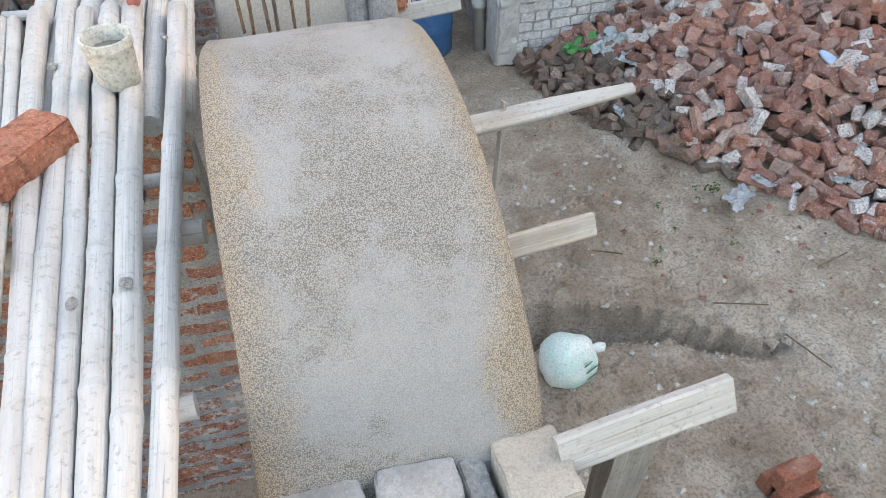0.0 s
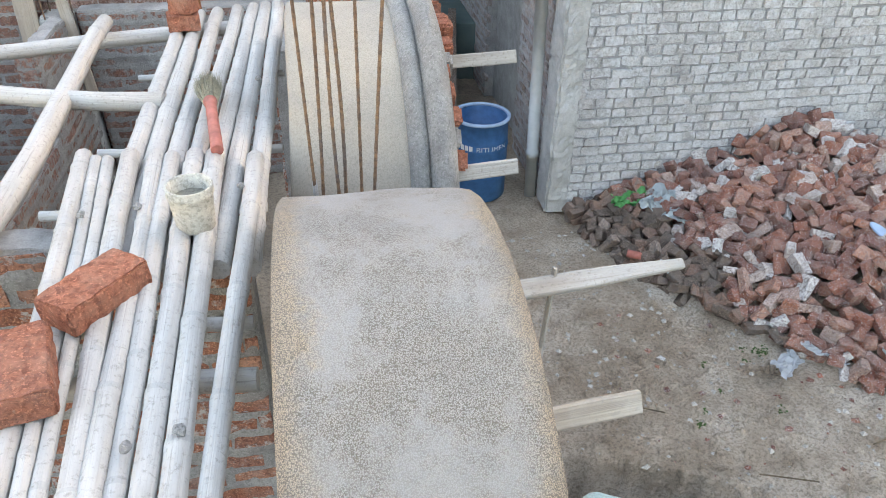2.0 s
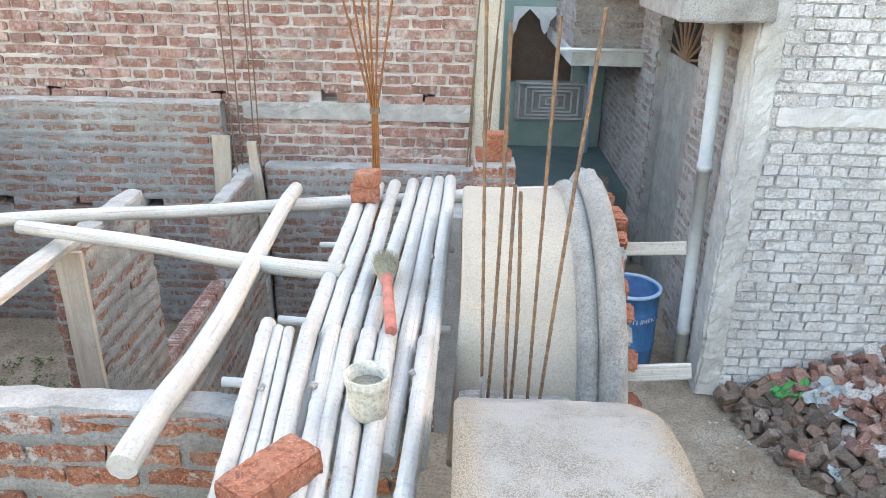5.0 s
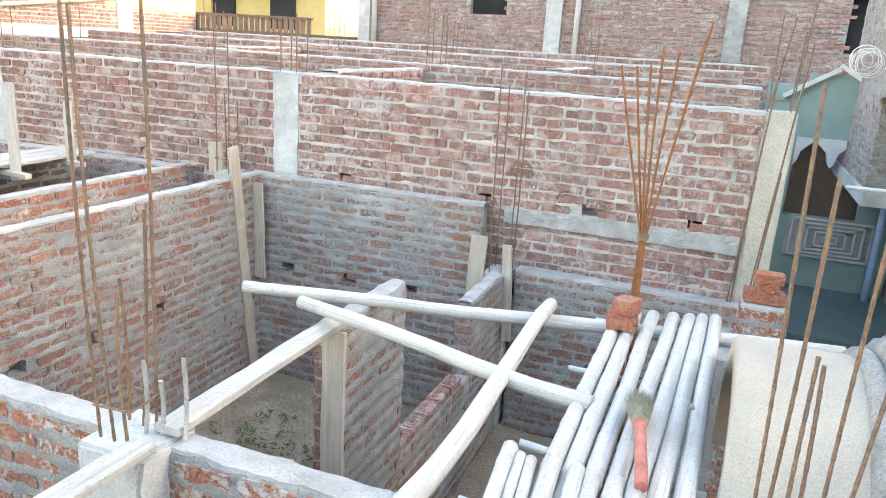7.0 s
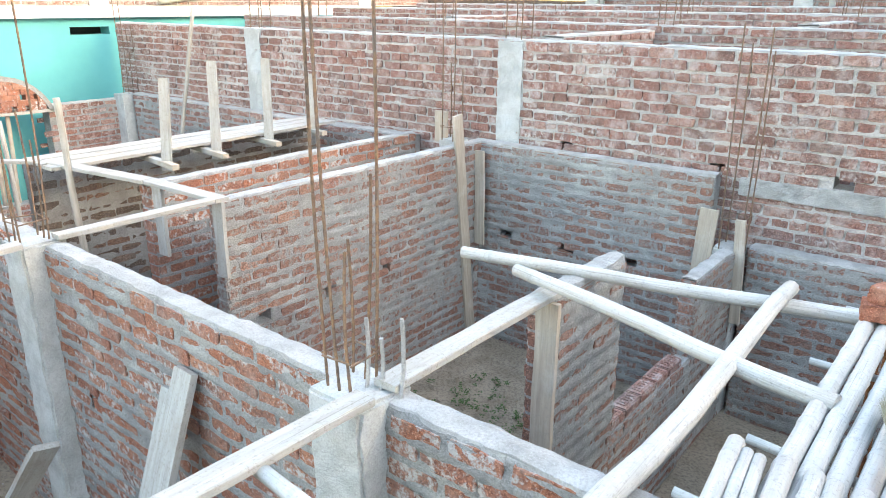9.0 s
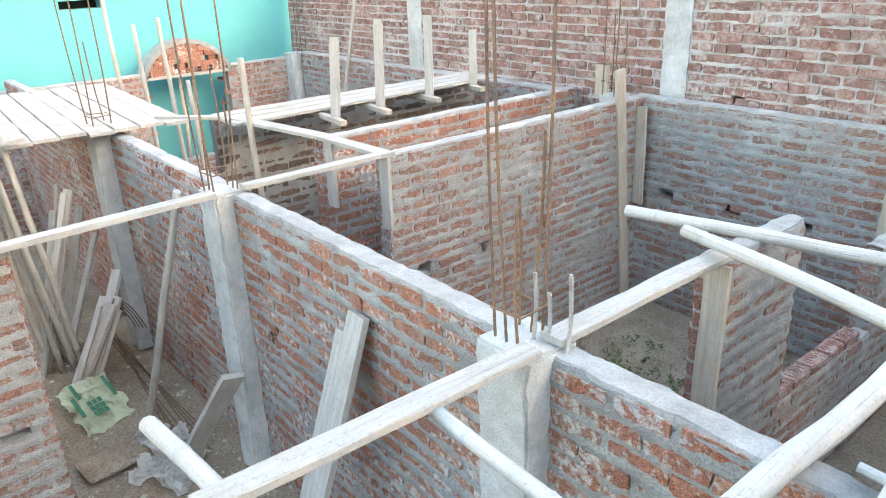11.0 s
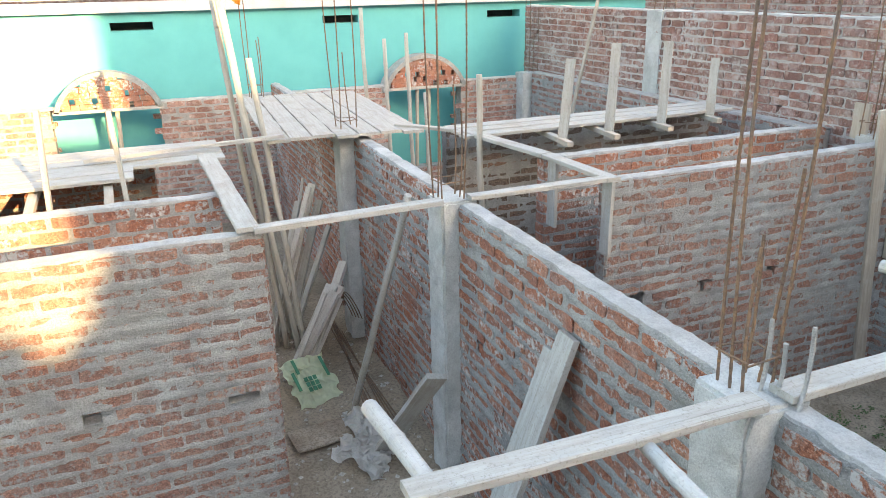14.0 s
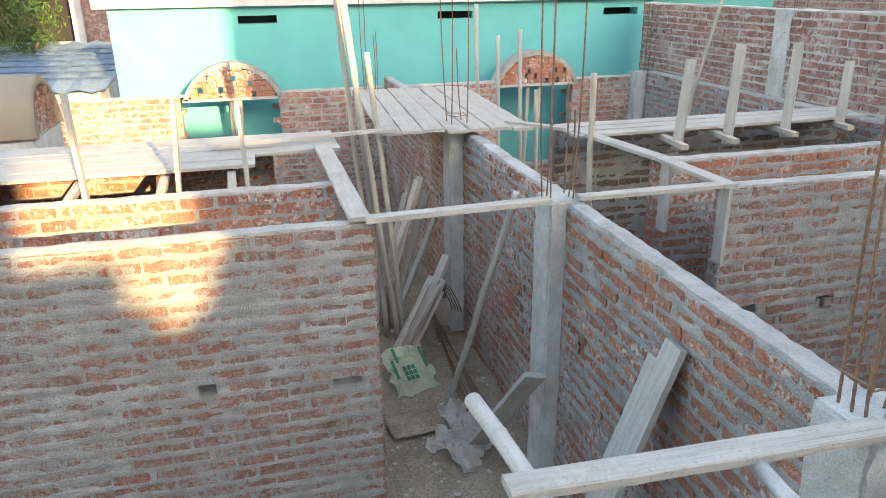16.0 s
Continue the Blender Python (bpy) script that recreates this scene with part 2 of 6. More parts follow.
BRICK_L, BRICK_H, COURSE, JOINT = 0.232, 0.074, 0.0924, 0.018


def brick_outline(x0, x1, z0, z1, r, j):
    """Uneven, chipped outline of a brick's face."""
    w, h = x1 - x0, z1 - z0
    k = min(0.012, w * 0.2, h * 0.25)
    c = [r.uniform(0.2, 1.3) * k for _ in range(4)]
    pts = [(x0 + c[0], z0), (x0 + w * 0.5, z0), (x1 - c[1], z0), (x1, z0 + c[1] * 0.7), (x1, z1 - c[2] * 0.7), (x1 - c[2], z1), (x0 + w * 0.45, z1), (x0 + c[3], z1), (x0, z1 - c[3] * 0.7), (x0, z0 + c[0] * 0.7)]
    return [(x + r.uniform(-j, j), z + r.uniform(-j, j)) for x, z in pts]


def holed_box(length, thick, z0, z1, skip):
    """One wall body with openings cut through it."""
    bm = bmesh.new()
    cuts_x = sorted({0.0, length} | {v for s in skip for v in s[:2]})
    cuts_z = sorted({z0, z1} | {v for s in skip for v in s[2:] if z0 < v < z1})
    for a, b in zip(cuts_x, cuts_x[1:]):
        for c, d in zip(cuts_z, cuts_z[1:]):
            if not any(s[0] <= (a + b) / 2 <= s[1] and s[2] <= (c + d) / 2 <= s[3] for s in skip):
                add_box(bm, a, b, 0.012, thick - 0.012, c, d)
    bmesh.ops.remove_doubles(bm, verts=bm.verts, dist=0.0005)
    bm.verts.index_update()
    seen = {}
    for f in bm.faces:
        seen.setdefault(tuple(sorted(v.index for v in f.verts)), []).append(f)
    bmesh.ops.delete(bm, geom=[f for fs in seen.values() if len(fs) > 1 for f in fs], context="FACES_ONLY")
    return bm


def brick_layout(length, z0, z1, r, headers=False, skip=(), cover=0.0):
    """(x0, x1, z0, z1) of each brick of a face."""
    rows = []
    n = int((z1 - z0) / COURSE + 0.35)
    for i in range(n):
        zb = z1 - (i + 1) * COURSE + JOINT / 2
        step = (0.118 if headers and i % 3 == 2 else 0.165 if headers == "short" else BRICK_L) + JOINT
        x = -r.uniform(0.1, 0.9) * 0.05 - (step / 2 if i % 2 else 0)
        while x < length - 0.02:
            w = step - JOINT + r.uniform(-0.022, 0.012)
            a, b = max(0.004, x), min(length - 0.004, x + w)
            if b - a > 0.03 and not any(s[0] < (a + b) / 2 < s[1] and s[2] < zb + 0.04 < s[3] for s in skip):
                if cover > 2:
                    if r.random() < 0.02 + cover * 0.06:
                        x += step
                        continue
                    a, b = a + r.random() ** 2 * 0.05 * cover, b - r.random() ** 2 * 0.05 * cover
                    lo, hi = zb + (0.004 + r.random() * 0.018) * cover, zb + BRICK_H - r.random() * 0.016 * cover
                    rows.append((a, b, lo, hi))
                else:
                    sag = 0.010 * noise.noise((x * 1.1, i * 0.35, length)) + r.uniform(-0.003, 0.003)
                    rows.append((a, b, zb + sag + r.uniform(-0.002, 0.008), zb + sag + BRICK_H + r.uniform(-0.010, 0.002)))
            x += step
    return rows


def coat(wall, length, face, out, z0, z1, skip, level, amp, seed, material, step=0.022):
    """Uneven bedding mortar squeezed out of the joints and smeared over the bricks of one face."""
    nx, nz = max(2, int(length / step)), max(2, int((z1 - z0) / step))
    verts, quads = [], []
    for i in range(nx + 1):
        x = length * i / nx
        for j in range(nz + 1):
            z = z0 + (z1 - z0) * j / nz
            h = 0.55 * noise.noise((x * 3.5, z * 8.0, seed)) + 0.5 * noise.noise((x * 11, z * 22, seed + 3)) + 0.35 * noise.noise((x * 30, z * 36, seed + 7)) + 0.25 * noise.noise((x * 0.7, z * 0.9, seed + 9))
            h = level + amp * h + 0.45 * amp * math.cos(2 * math.pi * (z1 - z) / COURSE)
            if i in (0, nx) or j in (0, nz):
                h = -0.013
            verts.append((x, face + out * h, z))
    for i in range(nx):
        x = length * (i + 0.5) / nx
        for j in range(nz):
            z = z0 + (z1 - z0) * (j + 0.5) / nz
            if any(s[0] - 0.01 < x < s[1] + 0.01 and s[2] - 0.01 < z < s[3] + 0.01 for s in skip):
                continue
            a = i * (nz + 1) + j
            q = (a, a + nz + 1, a + nz + 2, a + 1)
            quads.append(q if out < 0 else q[::-1])
    me = bpy.data.meshes.new("mortar_coat")
    me.from_pydata(verts, [], quads)
    me.shade_smooth()
    me.materials.append(material)
    ob = new("mortar_coat", me)
    ob.parent = wall
    return tagged(ob, "grey mortar smeared over joints and bricks")


def brick_wall(name, label, start, heading, length, thick, z0, z1, brick, mortar, seed, faces="fb", cap=True, skip=(), single=0, ends="", proud=(0.001, 0.010), headers=False, cover=0.0, smear=None, step=0.022, grow=0.0):
    """A wall from start along heading (degrees); its front is on the right of that way, its body to the left.
    skip: putlog holes and openings as (along0, along1, z0, z1); single: how many bricks of the front are parts of their own."""
    r = random.Random(seed)
    m = pose(start[0], start[1], 0, 0, 0, heading)
    bm = holed_box(length, thick, z0, z1, skip)
    wall = finish(name, bm, mortar)
    wall.matrix_basis = m
    tagged(wall, label, "wall", kind="structure")
    level, amp = smear or ((0.0050, 0.013) if cover else (-0.001, 0.013))
    if step:
        for f in faces:
            coat(wall, length, 0 if f == "f" else thick, -1 if f == "f" else 1, z0, z1, skip, level, amp, seed * 1.7, mortar, step)
    verts, quads = [], []

    def put(x0, x1, y0, y1, a, b, front=-1):
        """front: -1 shows the face at y0, +1 the face at y1."""
        o = len(verts)
        pts = brick_outline(x0, x1, a, b, r, 0.006)
        near, back = (y0, y1) if front < 0 else (y1, y0)
        tilt = r.uniform(-0.003, 0.003)
        for i, (x, z) in enumerate(pts):
            verts.append((x, near + (tilt if i < 5 else -tilt) + r.uniform(-0.0015, 0.0015), z))
        for x, z in pts:
            verts.append((x, back, z))
        n = len(pts)
        f = [tuple(o + i for i in range(n))] + [(o + (i + 1) % n, o + i, o + n + i, o + n + (i + 1) % n) for i in range(n)]
        quads.extend(f if front < 0 else [t[::-1] for t in f])

    def put_end(x0, x1, y0, y1, a, b):
        o = len(verts)
        for x in (x0, x1):
            for y in (y0, y1):
                for z in (a, b):
                    verts.append((x, y, z))
        quads.extend([tuple(o + i for i in f) for f in ((0, 1, 3, 2), (4, 6, 7, 5), (0, 4, 5, 1), (2, 3, 7, 6), (0, 2, 6, 4), (1, 5, 7, 3))])

    if "f" in faces:
        rows = brick_layout(length, z0, z1, r, headers, skip, cover)
        rows = [(a - grow, b + grow, c - grow, d + grow) for a, b, c, d in rows]
        own = rows[:single]
        PIECES.append((wall, own, brick, proud, r.random()))
        for a, b, c, d in rows[single:]:
            put(a, b, -r.uniform(*proud), 0.03, c, d)
    if "b" in faces:
        for a, b, c, d in brick_layout(length, z0, z1, r, headers, skip, cover):
            put(a, b, thick - 0.03, thick + r.uniform(*proud), c, d, 1)
    for e in ends:
        x = 0 if e == "s" else length
        n = int((z1 - z0) / COURSE + 0.35)
        for i in range(n):
            zb = z1 - (i + 1) * COURSE + JOINT / 2
            p = r.uniform(*proud)
            put_end(x - (p if e == "s" else 0.03), x + (0.03 if e == "s" else p), 0.008, thick - 0.008, zb, zb + BRICK_H)
    if verts:
        me = bpy.data.meshes.new("bricks")
        me.from_pydata(verts, [], quads)
        me.update()
        me.materials.append(brick)
        ob = new("bricks", me)
        ob.parent = wall
        tagged(ob, kind="stuff")
    if cap:
        bm = bmesh.new()
        n = max(2, int(length / 0.03))
        cols = []
        for i in range(n + 1):
            x = length * i / n
            k = 0.010 + 0.012 * noise.noise((x * 5 + seed, 1.3, 0)) + 0.004 * r.random()
            w0 = -0.006 + 0.020 * noise.noise((x * 7, seed, 2.0)) + 0.010 * noise.noise((x * 19, seed, 3.0))
            w1 = -0.006 + 0.020 * noise.noise((x * 7, seed, 7.0)) + 0.010 * noise.noise((x * 19, seed, 8.0))
            cols.append([bm.verts.new((x, y, z)) for y, z in ((-w0, z1 - 0.012), (-w0 + 0.004, z1 + k * 0.6), (thick * 0.5, z1 + k + 0.004), (thick + w1 - 0.004, z1 + k * 0.6), (thick + w1, z1 - 0.012))])
        for a, b in zip(cols, cols[1:]):
            for i in range(4):
                bm.faces.new((a[i], b[i], b[i + 1], a[i + 1]))
        bm.faces.new(cols[0][::-1])
        bm.faces.new(cols[-1])
        bmesh.ops.recalc_face_normals(bm, faces=bm.faces)
        part("mortar_cap", bm, M_CAP, wall, "pale cement smeared along the top")
    return wall


PIECES = []

HEAP_RED = [(0.0, (0.17, 0.065, 0.05)), (0.28, (0.38, 0.13, 0.08)), (0.5, (0.23, 0.095, 0.075)), (0.70, (0.50, 0.20, 0.12)), (0.80, (0.50, 0.34, 0.28)), (0.88, (0.60, 0.57, 0.55)), (1.0, (0.70, 0.69, 0.68))]
M_BRICK_HEAP = brick_material("brick_salvaged", HEAP_RED, (0.56, 0.52, 0.49), 0.60, 0.66, (0.58, 0.50, 0.46), 0.28)
# sooty rubble brick; also puts shade into the deck wall and gate room
M_BRICK_SOOT_SHADE = brick_material("brick_soot_shade", [(0.0, (0.10, 0.075, 0.06)), (0.5, (0.17, 0.12, 0.095)), (0.8, (0.27, 0.15, 0.11)), (1.0, (0.34, 0.27, 0.23))], (0.20, 0.18, 0.16), 0.55, 0.7, (0.25, 0.22, 0.2), 0.4)
M_BRICK_LOOSE = brick_material("brick_loose", [(0.0, (0.34, 0.12, 0.075)), (1.0, (0.42, 0.165, 0.105))], (0.46, 0.36, 0.32), 0.60, 0.72, (0.50, 0.30, 0.23), 0.5)


# ---- large structure ----
FLOOR, GROUND, TOP = -0.10, -0.45, 2.0
YARD = (0.02, 0.235)   # where the yard's own axes begin
M_TAN = rough_material("tan_render", (0.50, 0.46, 0.39), (0.40, 0.37, 0.32), 5, c=(0.55, 0.53, 0.49))
M_BRICK_ALLEY = brick_material("brick_alley", [(0.0, (0.24, 0.17, 0.145)), (0.5, (0.33, 0.27, 0.25)), (1.0, (0.42, 0.38, 0.37))], (0.42, 0.41, 0.41), 0.50, 0.64, (0.46, 0.44, 0.44), 0.6)
M_SAND = rough_material("sand_render", (0.39, 0.35, 0.295), (0.33, 0.30, 0.26), 4, relief=0.7, depth=0.01, fine=160, c=(0.42, 0.39, 0.35), speck=0.7)
# near-black fill that paints the shade inside vents, windows and openings
M_BLACK = rough_material("black_shade_fill", (0.02, 0.02, 0.022), (0.03, 0.03, 0.03), 4)
HOLE = COURSE


def gully(x, y):
    """Depth of the washed-out crack in the yard."""
    x, y = x - YARD[0], y - YARD[1]
    t = max(0.0, min(1.0, (x - 1.3) / 1.6))
    mid = 2.36 - 0.62 * t * t + 0.05 * noise.noise((x * 4, 0, 5))
    w = 0.17 * (1 - t) + 0.05
    d = (y - mid) / w
    side = math.exp(-d * d * (0.8 if d < 0 else 30.0))
    return 0.60 * (1 - 0.7 * t) * side if 1.0 < x < 3.1 else 0.0


def heap_rise(x, y):
    """Height of the brick heap over the yard."""
    x, y = x - YARD[0], y - YARD[1]
    along = (x - 2.42) * 0.954 + (y - 5.3) * 0.298
    front = (x - 2.58) * 0.79 + (y - 4.36) * 0.61
    if along <= 0 or front <= 0 or y > 5.25 or x > 9:
        return 0.0
    return min(0.385 * along, 0.62 * front, 0.90 - 0.45 * max(0.0, x - 4.75)) * (1 + 0.22 * noise.noise((x * 1.7, y * 1.7, 4)))


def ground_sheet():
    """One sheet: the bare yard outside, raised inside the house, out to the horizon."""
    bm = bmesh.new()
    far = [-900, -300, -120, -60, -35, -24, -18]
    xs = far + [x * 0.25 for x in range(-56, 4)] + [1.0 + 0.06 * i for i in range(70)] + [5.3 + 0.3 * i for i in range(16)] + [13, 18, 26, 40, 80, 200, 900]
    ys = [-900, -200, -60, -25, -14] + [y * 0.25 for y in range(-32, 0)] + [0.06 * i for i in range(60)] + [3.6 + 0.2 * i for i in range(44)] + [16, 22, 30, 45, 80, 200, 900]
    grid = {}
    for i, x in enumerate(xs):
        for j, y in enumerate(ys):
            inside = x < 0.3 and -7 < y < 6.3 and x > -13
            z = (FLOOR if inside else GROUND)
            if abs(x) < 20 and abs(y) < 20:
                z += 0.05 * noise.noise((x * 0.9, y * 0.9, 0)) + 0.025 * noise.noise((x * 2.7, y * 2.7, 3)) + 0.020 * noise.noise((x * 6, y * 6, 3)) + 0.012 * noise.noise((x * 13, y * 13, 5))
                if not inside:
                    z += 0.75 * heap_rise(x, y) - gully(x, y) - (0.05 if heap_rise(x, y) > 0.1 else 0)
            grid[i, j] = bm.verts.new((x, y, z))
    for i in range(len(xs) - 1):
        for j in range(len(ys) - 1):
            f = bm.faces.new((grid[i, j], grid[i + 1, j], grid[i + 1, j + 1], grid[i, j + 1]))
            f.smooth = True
            # faces inside the house get the darker brown earth
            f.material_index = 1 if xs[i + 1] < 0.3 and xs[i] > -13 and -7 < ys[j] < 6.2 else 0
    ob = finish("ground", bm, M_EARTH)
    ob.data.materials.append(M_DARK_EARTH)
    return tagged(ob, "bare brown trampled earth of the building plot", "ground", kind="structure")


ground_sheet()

W_A = brick_wall("wall_front", "fresh red brick wall with pale cement along its top", (-7.2, 1.69), 0, 7.26, 0.125, FLOOR, TOP, M_BRICK, M_MORTAR, 11, single=280, smear=(0.0035, 0.014), skip=[(1.05, 1.12, 1.35, 1.35 + HOLE), (3.35, 3.42, 1.10, 1.10 + HOLE)])
W_A2 = brick_wall("wall_front_west", "red brick wall under the plank deck", (-11.2, 1.69), 0, 3.9, 0.125, FLOOR, TOP, M_BRICK, M_MORTAR, 12)
W_L = brick_wall("wall_inner_south", "brick wall smeared with grey mortar, two putlog holes", (-4.12, -6.0), 90, 6.43, 0.125, FLOOR, TOP, M_BRICK_SMEARED, M_MORTAR, 13, single=260, skip=[(6.12, 6.31, 0.93, 1.05), (5.31, 5.41, 0.985, 1.07)], ends="e", cover=1.0)
W_M = brick_wall("wall_inner_south_west", "red brick wall lit by low sun", (-5.07, -6.0), 90, 6.28, 0.125, FLOOR, TOP, M_BRICK, M_MORTAR, 14, single=200, ends="e")
W_W = brick_wall("wall_room_west", "brick wall smeared with grey mortar, putlog holes", (-4.21, 2.89), 90, 3.08, 0.125, FLOOR, TOP, M_BRICK_SMEARED, M_MORTAR, 15, single=260, skip=[(0.88, 1.02, 0.985, 1.11), (1.61, 1.73, 1.01, 1.12), (0.25, 0.37, 0.99, 1.09)], ends="s", cover=1.0)
W_W2 = brick_wall("wall_room_far_west", "red brick wall between two rooms", (-5.04, 2.84), 90, 3.08, 0.125, FLOOR, TOP, M_BRICK, M_MORTAR, 16, single=120, ends="s")
W_B2 = brick_wall("wall_room_north", "low brick wall smeared with grey mortar", (-4.3, 5.97), 0, 2.45, 0.14, FLOOR, TOP, M_BRICK_SMEARED, M_MORTAR, 17, single=160, skip=[(0.35, 0.50, 1.05, 1.13), (1.05, 1.2, 1.05, 1.13), (1.7, 1.85, 1.05, 1.13)], cover=1.0)
W_N = brick_wall("wall_neighbour", "weathered red brick wall of the neighbouring plot", (-11.6, 6.20), 0, 11.89, 0.23, FLOOR, 2.98, M_BRICK_OLD, M_MORTAR_OLD, 18, single=300, headers=True, smear=(-0.001, 0.015), grow=0.003,
    skip=[(5.62, 5.74, 2.0, 2.09), (8.17, 8.29, 2.0, 2.085), (9.61, 9.74, 1.99, 2.07), (10.57, 10.71, 1.985, 2.08), (11.45, 11.56, 2.0, 2.09)], proud=(0.004, 0.018))
W_P1 = brick_wall("wall_partition", "brick pier smeared with grey mortar", (-1.54, 2.87), 90, 0.80, 0.125, FLOOR, TOP, M_BRICK_SMEARED, M_MORTAR, 19, ends="se", cover=1.0, smear=(0.009, 0.013))
W_P2 = brick_wall("wall_partition_sill", "low brick sill with stamped bricks on top", (-1.55, 3.67), 90, 1.33, 0.125, FLOOR, 0.84, M_BRICK_SMEARED, M_MORTAR, 20, cap=False, cover=1.0)
W_P3 = brick_wall("wall_partition_north", "brick pier smeared with grey mortar", (-1.57, 5.0), 90, 0.98, 0.125, FLOOR, 1.45, M_BRICK_SMEARED, M_MORTAR, 21, ends="s", cover=1.0, smear=(0.007, 0.013))
W_X = brick_wall("wall_arches_west", "brick wall with two arched openings", (-11.3, -6.0), 90, 12.2, 0.23, FLOOR, 1.83, M_BRICK_OLD, M_MORTAR, 22, single=250, step=0.04, skip=[(4.68, 6.10, 1.14, 1.83), (9.55, 10.84, 0.45, 1.83)])


# added walls that darken under the decks; the north one is coloured as shade
brick_wall("wall_deck_north", "added brick wall that darkens the space under the deck", (-6.60, 2.62), 90, 3.3, 0.125, FLOOR, TOP, M_BRICK_SOOT_SHADE, M_MORTAR, 23, cover=1.0, step=0.04)
brick_wall("wall_deck_south", "added brick wall that darkens the space under the deck", (-6.78, -6.0), 90, 5.9, 0.125, FLOOR, TOP, M_BRICK, M_MORTAR, 24, step=0.04)


def column(name, x0, x1, y0, y1, z1, z0=FLOOR, label="rough cast concrete column"):
    bm = box_mesh(x0, x1, y0, y1, z0, z1, bevel=0.014, cuts=0.06, rough=0.016, seed=hash_of(x0, y0))
    return tagged(finish(name, bm, M_CONCRETE), label, "column", kind="structure")


def hash_of(*v):
    return sum((i + 1) * x for i, x in enumerate(v)) % 17


column("column_a", -1.77, -1.50, 1.56, 1.83, 2.03)
column("column_b", -4.42, -4.14, 1.57, 1.82, 2.03)
column("column_c", -6.92, -6.64, 1.55, 1.82, 2.03)
column("column_neighbour", -4.19, -3.88, 6.176, 6.43, 2.98)
column("column_neighbour_west", -8.25, -7.92, 6.176, 6.43, 2.99)
tagged(finish("column_neighbour_east", box_mesh(0.29, 0.52, 6.185, 6.43, FLOOR, 3.0, 0.012, 0.12, 0.010, 3), M_TAN), "rough tan rendered corner column", "column", kind="structure")


# neighbour's turquoise house
def turquoise_house():
    h = thing("turquoise_house", "single-storey house painted turquoise with slot vents", "house", (0, 0, 0))
    z1 = 3.05
    slots = [(-0.40, 0.19), (2.74, 3.33), (5.66, 6.30)]
    south = -2.24
    wall = part("wall", holed_box(16.3 - south, 0.4, GROUND, z1, [(a - south, b - south, 2.79, 2.91) for a, b in slots]), M_TURQUOISE, h)
    wall.matrix_basis = pose(-12.0, south, 0, 0, 0, 90)
    # black boxes behind the slots stand for their inner shade
    for a, b in slots:
        part("vent_shade_fill", box_mesh(-12.38, -12.30, a - 0.02, b + 0.02, 2.76, 2.94), M_BLACK, h, "black backing for the shade in the slot vent")
    part("parapet_band", box_mesh(-12.6, -11.9, -2.42, 16.5, z1, z1 + 0.14, 0.01), M_LIME, h, "pale pinkish roof slab edge")
    return h


turquoise_house()


